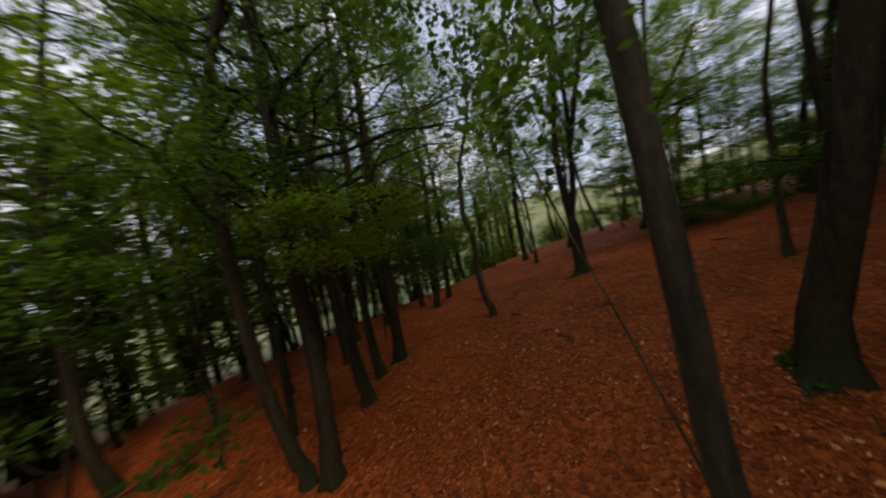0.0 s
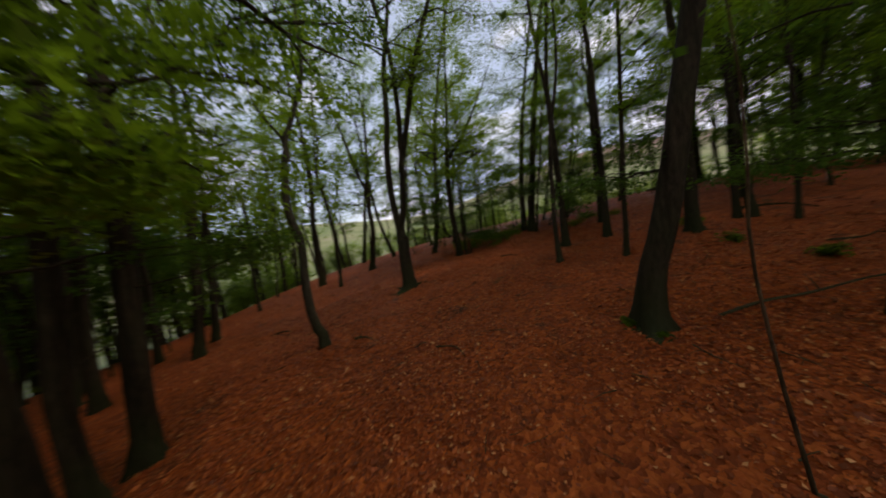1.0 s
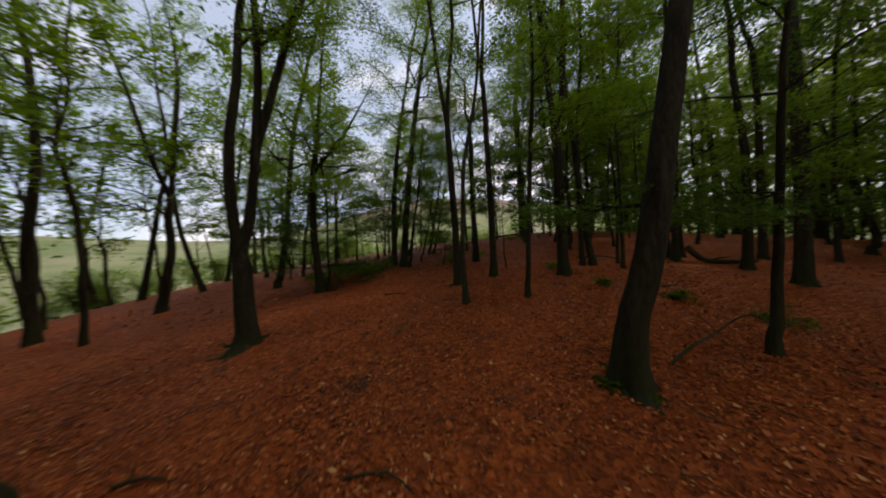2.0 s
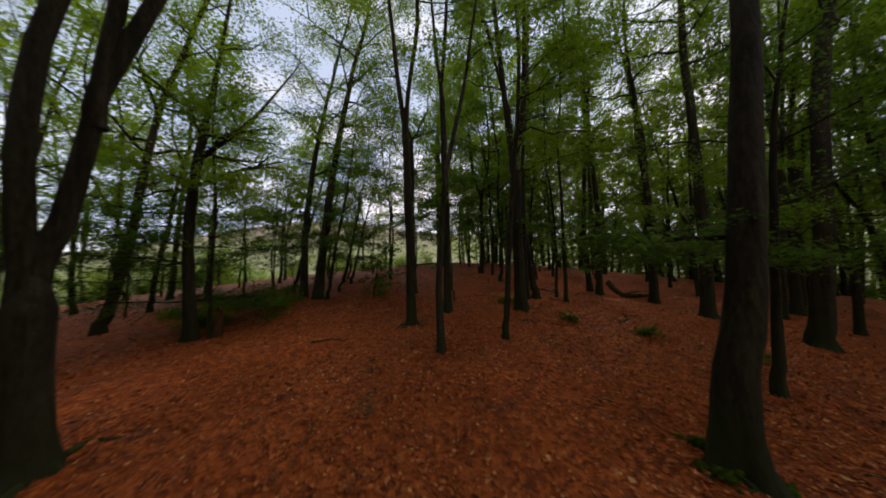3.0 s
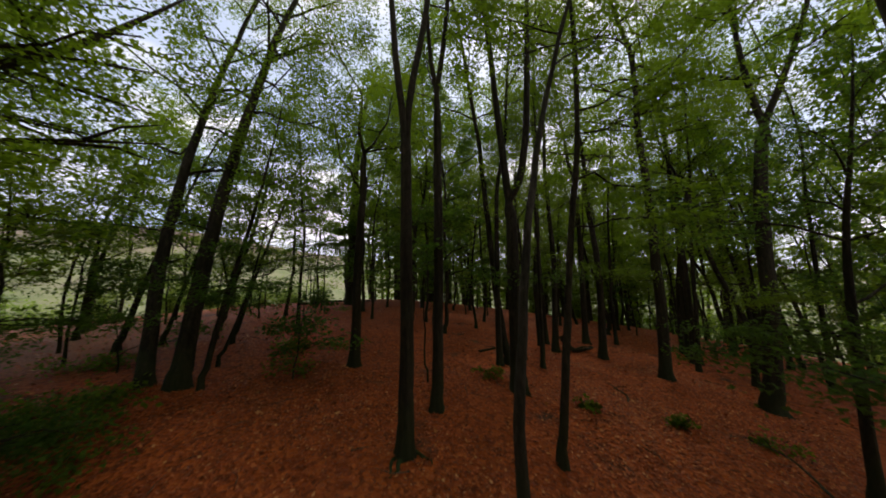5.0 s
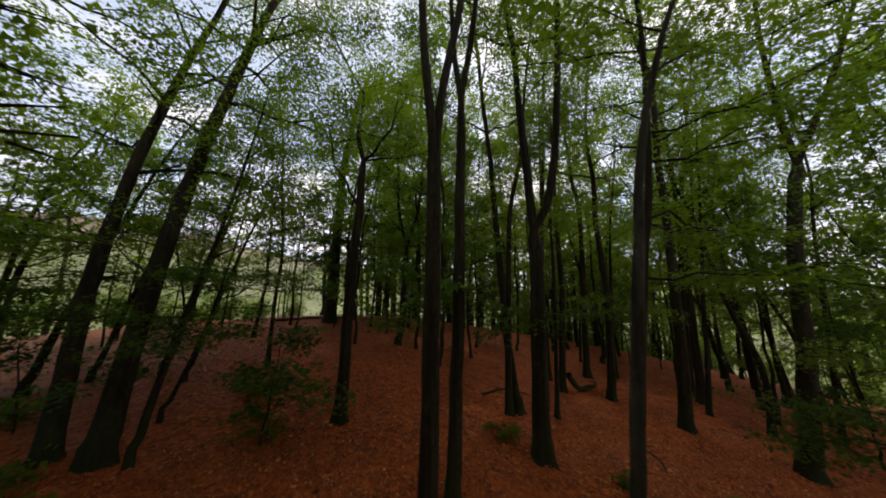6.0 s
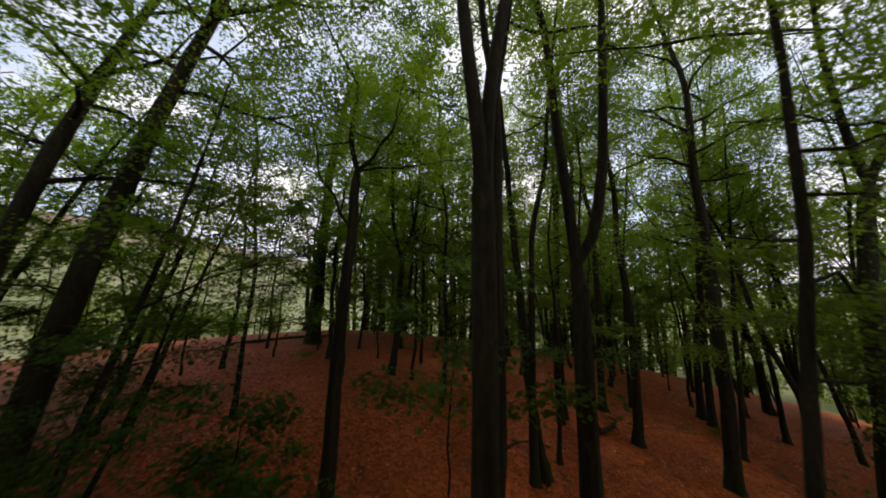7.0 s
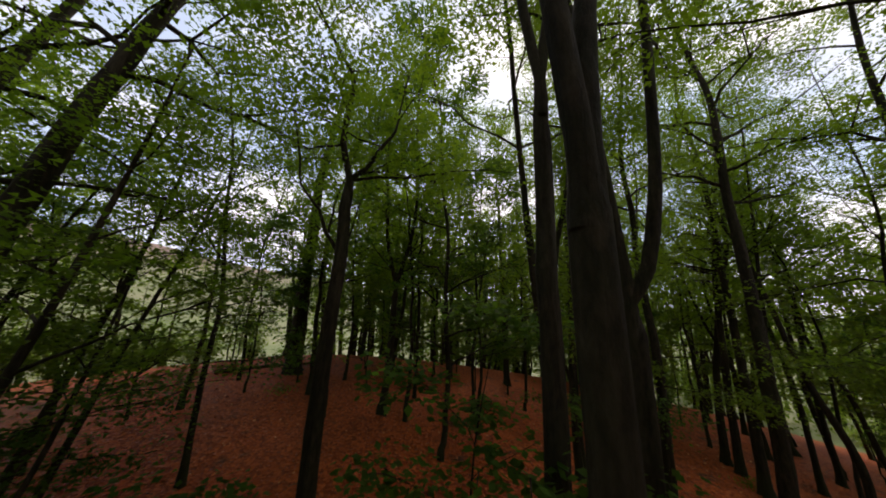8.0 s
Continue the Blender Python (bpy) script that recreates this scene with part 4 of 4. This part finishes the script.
grove(9, 8.2, 17, 3, 14, "shade", 1.1)
grove(10, -5, 4.5, 15.0, 21, "shade", 1.0)


def far_wood(count, a0, a1, k0, k1):
    """Woods on the lower slopes: many crowns, too far off to tell one tree from the next."""
    r = np.random.default_rng(count)
    lv, st = Leaves(r), Joined()
    for _ in range(count):
        a, k = radians(r.uniform(a0, a1)), r.uniform(k0, k1)
        x, y = 2 + 20.5 * k * math.sin(a), 5.5 + 15.5 * k * math.cos(a)
        z, tall = gz(x, y), r.uniform(9, 14)
        st.add(*tube([(x, y, z - 0.3), (x + r.normal(0, 0.3), y + r.normal(0, 0.3), z + tall * 0.5), (x, y, z + tall * 0.9)], [0.16, 0.12, 0.03], 5))
        for _ in range(26):
            h = r.uniform(0.08, 1.0)
            w = 2.8 * math.sqrt(max(0.05, 1 - (2 * h - 0.9) ** 2 * 0.8))
            q, b = w * math.sqrt(r.uniform(0, 1)), r.uniform(0, 6.283)
            lv.spray(np.array([x + q * math.cos(b), y + q * math.sin(b), z + tall * h]), r.uniform(0.7, 1.3), 19, 0.33, tilt=0.6, thick=0.4)
    tagged(st.build("far_wood_stems", BARK, None), "dark stems of the woods on the lower slope", "trees", kind="stuff")
    tagged(lv.build("far_wood_leaves", LEAF, None, 3), "green crowns of the woods on the lower slope", "trees", kind="stuff")


far_wood(72, -6, 40, 1.15, 1.9)
far_wood(32, 36, 56, 1.25, 2.4)
far_wood(26, 56, 90, 1.5, 2.6)
far_wood(34, 90, 120, 1.25, 2.4)
far_wood(125, 120, 262, 1.05, 1.9)

# ---------------------------------------------------------------- bushes
rng = np.random.default_rng(21)


def bush(x, y, wide, tall, mat, label, count, leaf, name="bush", group="bushes on the brow"):
    top = new(name)
    top.location = (x, y, gz(x, y))
    stems, lv = Joined(), Leaves(np.random.default_rng(int(rng.integers(1 << 30))))
    for k in range(7):
        a, q = rng.uniform(0, 6.28), rng.uniform(0.2, 0.75) * wide
        end = np.array([q * math.cos(a), q * math.sin(a), tall * rng.uniform(0.5, 0.95)])
        stems.add(*tube([np.array([0.05 * math.cos(a), 0.05 * math.sin(a), -0.1]), end * (0.4, 0.4, 0.55), end], [0.03 * tall / 2, 0.02 * tall / 2, 0.006], 5))
        for s in range(count):
            t = rng.uniform(0.3, 1.1)
            lv.spray(end * t + rng.normal(0, 0.22, 3) * (wide, wide, min(0.5 * wide, 0.15 * tall)), 0.34 * wide * rng.uniform(0.5, 1.1), 22, leaf, tilt=0.6, thick=0.3)
    tagged(stems.build("branchwork", BARK, top), kind="stuff")
    lv.build("foliage", mat, top, 4 if tall < 0.5 else 3)
    tagged(top, label, "shrub", group)
    return top


def bush_ring(count, a0, a1, k0, k1, tall0, tall1, stockname):
    protos = [bush(0, 0, rng.uniform(1.0, 1.6), rng.uniform(tall0, tall1), LEAF_OPEN, "light green hawthorn bush on the open slope", 14, 0.13) for _ in range(4)]
    for i in range(count):
        a, k = radians(rng.uniform(a0, a1)), rng.uniform(k0, k1)
        x, y = 2 + 20.5 * k * math.sin(a), 5.5 + 15.5 * k * math.cos(a)
        m = Matrix.Translation((x, y, gz(x, y))) @ Matrix.Rotation(rng.uniform(0, 6.28), 4, "Z") @ Matrix.Scale(rng.uniform(0.75, 1.25), 4)
        if protos:
            ob = protos.pop()
            STOCK.setdefault(stockname, []).append(ob)
        else:
            ob = copy_thing(STOCK[stockname][int(rng.integers(len(STOCK[stockname])))], m)
        ob.matrix_basis = m


bush_ring(34, -120, -45, 1.14, 1.5, 2.2, 3.2, "rim bush")
bush_ring(18, -60, -10, 1.15, 1.6, 2.0, 3.0, "bush")
bush_ring(26, 20, 110, 1.1, 1.7, 2.2, 3.4, "eastern bush")


def plants(x, y, wide, label="low green bilberry plants in the litter", tall=0.16):
    bush(x, y, wide, 0.24 if wide > 0.65 else tall, LEAF, label, 4 if wide > 0.65 else 2, 0.075 if wide > 0.65 else 0.055, "bilberry_patch", "low plants on the litter")


plants(4.02, 5.54, 0.45)
plants(8.85, 9.81, 0.6)
plants(1.90, 6.73, 0.22)
plants(2.98, 6.14, 0.30)
for fx, fy, fw in ((1.84, 2.99, 0.15), (2.14, 2.90, 0.12), (1.93, 3.28, 0.14)):
    plants(fx, fy, fw, "low mossy plants round a tree's foot", 0.045)
plants(0.79, 8.19, 0.4)
plants(-7.05, 8.05, 0.95)
plants(-6.1, 7.6, 0.95)
plants(-5.55, 8.4, 0.7)
plants(-4.72, 6.6, 0.55)
plants(-7.9, 7.2, 0.8)
plants(-6.6, 6.9, 0.9)
plants(-5.3, 7.55, 0.8)
plants(-7.9, 8.5, 0.9)
plants(-6.0, 6.25, 0.7)
plants(-3.3, 9.4, 0.6)
plants(-3.4, 10.7, 0.7)
plants(-2.3, 10.6, 0.5)
plants(-2.35, 16.0, 0.6)
plants(-6.9, 10.2, 0.8)
plants(-2.88, 8.87, 0.6)

# ---------------------------------------------------------------- wood on the ground
def fallen(points, r0, label, name="fallen_branch", twigs=2, mat=BARK_DEAD):
    rnd = np.random.default_rng(int(rng.integers(1 << 30)))
    x0, y0 = points[0][:2]
    pts = [(x - x0, y - y0, gz(x, y) - gz(x0, y0) + r0 * 0.6 + dz) for x, y, dz in points]
    line = curve_through(pts, 0.12)
    top = new(name)
    top.location = (x0, y0, gz(x0, y0))
    v, f = tube(line, np.linspace(r0, r0 * 0.35, len(line)), 8, 0, rnd)
    mesh_object("stem", v.tolist(), f, mat, top)
    for _ in range(twigs):
        i = int(rnd.integers(len(line) // 3, len(line)))
        d = rnd.normal(0, 0.22, 3) * (1, 1, 0.3) + (0, 0, 0.05)
        v, f = tube([line[i], line[i] + d * 0.5 + (0, 0, 0.02), line[i] + d], [r0 * 0.4, r0 * 0.3, r0 * 0.12], 5)
        mesh_object("twig", v.tolist(), f, mat, top)
    tagged(top, label, "branch", "fallen branches")


fallen([(2.46, 3.72, 0.0), (2.75, 4.1, 0.1), (3.03, 4.49, 0.12), (3.5, 5.1, 0.16), (3.97, 5.79, 0.0)], 0.02, "thin bent fallen branch lying on the leaf litter")
fallen([(4.0, 10.05, 0.35), (4.35, 10.1, 0.05), (4.9, 10.3, 0.0), (5.6, 10.6, 0.0)], 0.09, "dark rotten log on the leaf litter", "fallen_log", 3)
fallen([(-1.75, 0.40, 0.0), (-1.55, 0.55, 0.03), (-1.30, 0.62, 0.0)], 0.02, "short dead stick lying on the leaf litter")
fallen([(2.45, 2.95, 0.0), (2.65, 2.85, 0.02), (2.9, 2.85, 0.0)], 0.009, "pale dead stick near a tree's roots")
fallen([(0.05, 1.15, 0.0), (0.35, 1.3, 0.03), (0.6, 1.28, 0.0)], 0.014, "short dead stick lying on the leaf litter")
fallen([(-2.75, 5.10, 0.0), (-2.45, 5.22, 0.02), (-2.2, 5.2, 0.0)], 0.016, "short dead stick lying on the leaf litter")
fallen([(2.9, 6.9, 0.0), (3.2, 7.2, 0.03), (3.3, 7.6, 0.0)], 0.02, "dead stick lying on the leaf litter")
fallen([(1.2, 9.7, 0.0), (1.9, 9.9, 0.05), (2.5, 9.75, 0.0)], 0.035, "dead branch lying on the leaf litter")
fallen([(-5.0, -0.9, 0.0), (-4.5, -0.6, 0.02), (-4.1, -0.65, 0.0)], 0.02, "dead stick lying on the leaf litter")
fallen([(3.2, -0.4, 0.0), (3.0, 0.2, 0.03), (2.7, 0.5, 0.0)], 0.018, "dead stick lying on the leaf litter")
fallen([(-4.6, 18.3, 0.0), (-3.0, 18.6, 0.05), (-1.2, 19.1, 0.0)], 0.07, "long fallen pole along the edge of the wood", "fallen_log", 3)


def stump(x, y, r, tall, label, mat=BARK_DEAD):
    rnd = np.random.default_rng(int(rng.integers(1 << 30)))
    top = new("tree_stump")
    top.location = (x, y, gz(x, y))
    line = [(0, 0, -0.1), (0, 0, 0.02), (0.01, 0, 0.1), (0.02, 0.01, tall * 0.6), (0.02, 0.01, tall)]
    v, f = tube(line, [r, r, r * 0.95, r * 0.8, r * 0.72], 12, 0.7, rnd)
    v[-12:, 2] += rnd.normal(0, tall * 0.12, 12)
    mesh_object("stump_body", v.tolist(), f, mat, top)
    tagged(top, label, "stump")


ROTTEN = bark_material("red_rotten_wood", (0.09, 0.024, 0.012), (0.24, 0.070, 0.036), (0.06, 0.04, 0.015), 0.2)
stump(-5.05, 5.62, 0.085, 0.46, "red-brown rotten stump beside a beech tree", ROTTEN)


def root(tree_x, tree_y, az, length, r0):
    """A surface root that runs out from a tree's foot."""
    rnd = np.random.default_rng(int(rng.integers(1 << 30)))
    a = radians(az)
    pts = []
    for k in np.linspace(0.08, 1, 7):
        a += rnd.normal(0, 0.2)
        x, y = tree_x + length * k * math.cos(a), tree_y + length * k * math.sin(a)
        pts.append((x - tree_x, y - tree_y, gz(x, y) - gz(tree_x, tree_y) + r0 * (0.75 - 1.25 * k)))
    v, f = tube(curve_through(pts, 0.08), r0 * np.linspace(0.95, 0.22, len(curve_through(pts, 0.08))) ** 1.2, 8, 0, rnd)
    owner = min((o for o in bpy.data.objects if o.parent is None and o.name.startswith("beech_tree")),
                key=lambda o: (o.location.x - tree_x) ** 2 + (o.location.y - tree_y) ** 2)
    mesh_object("root", v.tolist(), f, MOSS, owner)


for az, length, r0 in ((-60, 0.5, 0.055), (-25, 0.42, 0.05), (200, 0.42, 0.055), (150, 0.36, 0.045), (250, 0.40, 0.05)):
    root(2.03, 3.07, az, length, r0)
for az, length, r0 in ((-70, 0.8, 0.06), (-10, 0.7, 0.05), (60, 0.7, 0.05), (190, 0.8, 0.06), (250, 0.8, 0.06)):
    root(-3.60, 2.43, az, length, r0)
for az, length, r0 in ((-100, 0.5, 0.04), (-30, 0.45, 0.035), (210, 0.45, 0.035)):
    root(-1.26, 6.11, az, length, r0)

def twig_litter(count, x0, x1, y0, y1):
    """Small dead twigs strewn over the litter."""
    rnd = np.random.default_rng(count)
    heap = Joined()
    for _ in range(count):
        x, y, a, n = rnd.uniform(x0, x1), rnd.uniform(y0, y1), rnd.uniform(0, 6.28), rnd.uniform(0.10, 0.38)
        r0 = rnd.uniform(0.003, 0.008)
        pts = []
        for k in (0, 0.5, 1):
            a += rnd.normal(0, 0.25)
            px, py = x + n * k * math.cos(a), y + n * k * math.sin(a)
            pts.append((px, py, gz(px, py) + 0.022 + rnd.uniform(0, 0.02)))
        heap.add(*tube(pts, [r0, r0 * 0.8, r0 * 0.4], 4))
    tagged(heap.build("twig_litter", BARK_DEAD, None), "small dead twigs strewn over the fallen leaves", "twigs", kind="stuff")


twig_litter(420, -8, 8, -3, 12)

# ---------------------------------------------------------------- leaf litter
def litter(count, x0, x1, y0, y1, size, lift):
    r = np.random.default_rng(count)
    x, y = r.uniform(x0, x1, count), r.uniform(y0, y1, count)
    # heaps and bare patches
    keep = r.uniform(0, 1, count) < 0.55 + 0.45 * np.sin(1.3 * x + 2 * np.sin(0.7 * y)) * np.sin(1.1 * y + np.sin(0.9 * x))
    x, y = x[keep], y[keep]
    n = len(x)
    c = np.stack([x, y, height(x, y) + r.uniform(0.004, lift, n)], 1)
    a = r.uniform(0, 6.283, n)
    way = np.stack([np.cos(a), np.sin(a), r.normal(0, 0.28, n)], 1)
    way /= np.linalg.norm(way, axis=1, keepdims=True)
    nor = np.stack([r.normal(0, 0.4, n), r.normal(0, 0.4, n), np.ones(n)], 1)
    nor -= way * (nor * way).sum(1, keepdims=True)
    nor /= np.linalg.norm(nor, axis=1, keepdims=True)
    ob = leaf_mesh("leaf_litter", c, way, nor, size * r.uniform(0.6, 1.25, n), LITTER, wide=0.66, curl=-0.14)
    tagged(ob, "loose layer of dry orange-brown beech leaves on the ground", "leaf litter", kind="stuff")


litter(170000, -6.0, 6.5, -2.5, 9.0, 0.043, 0.024)
litter(42000, -13, 13, -6, 17, 0.075, 0.03)
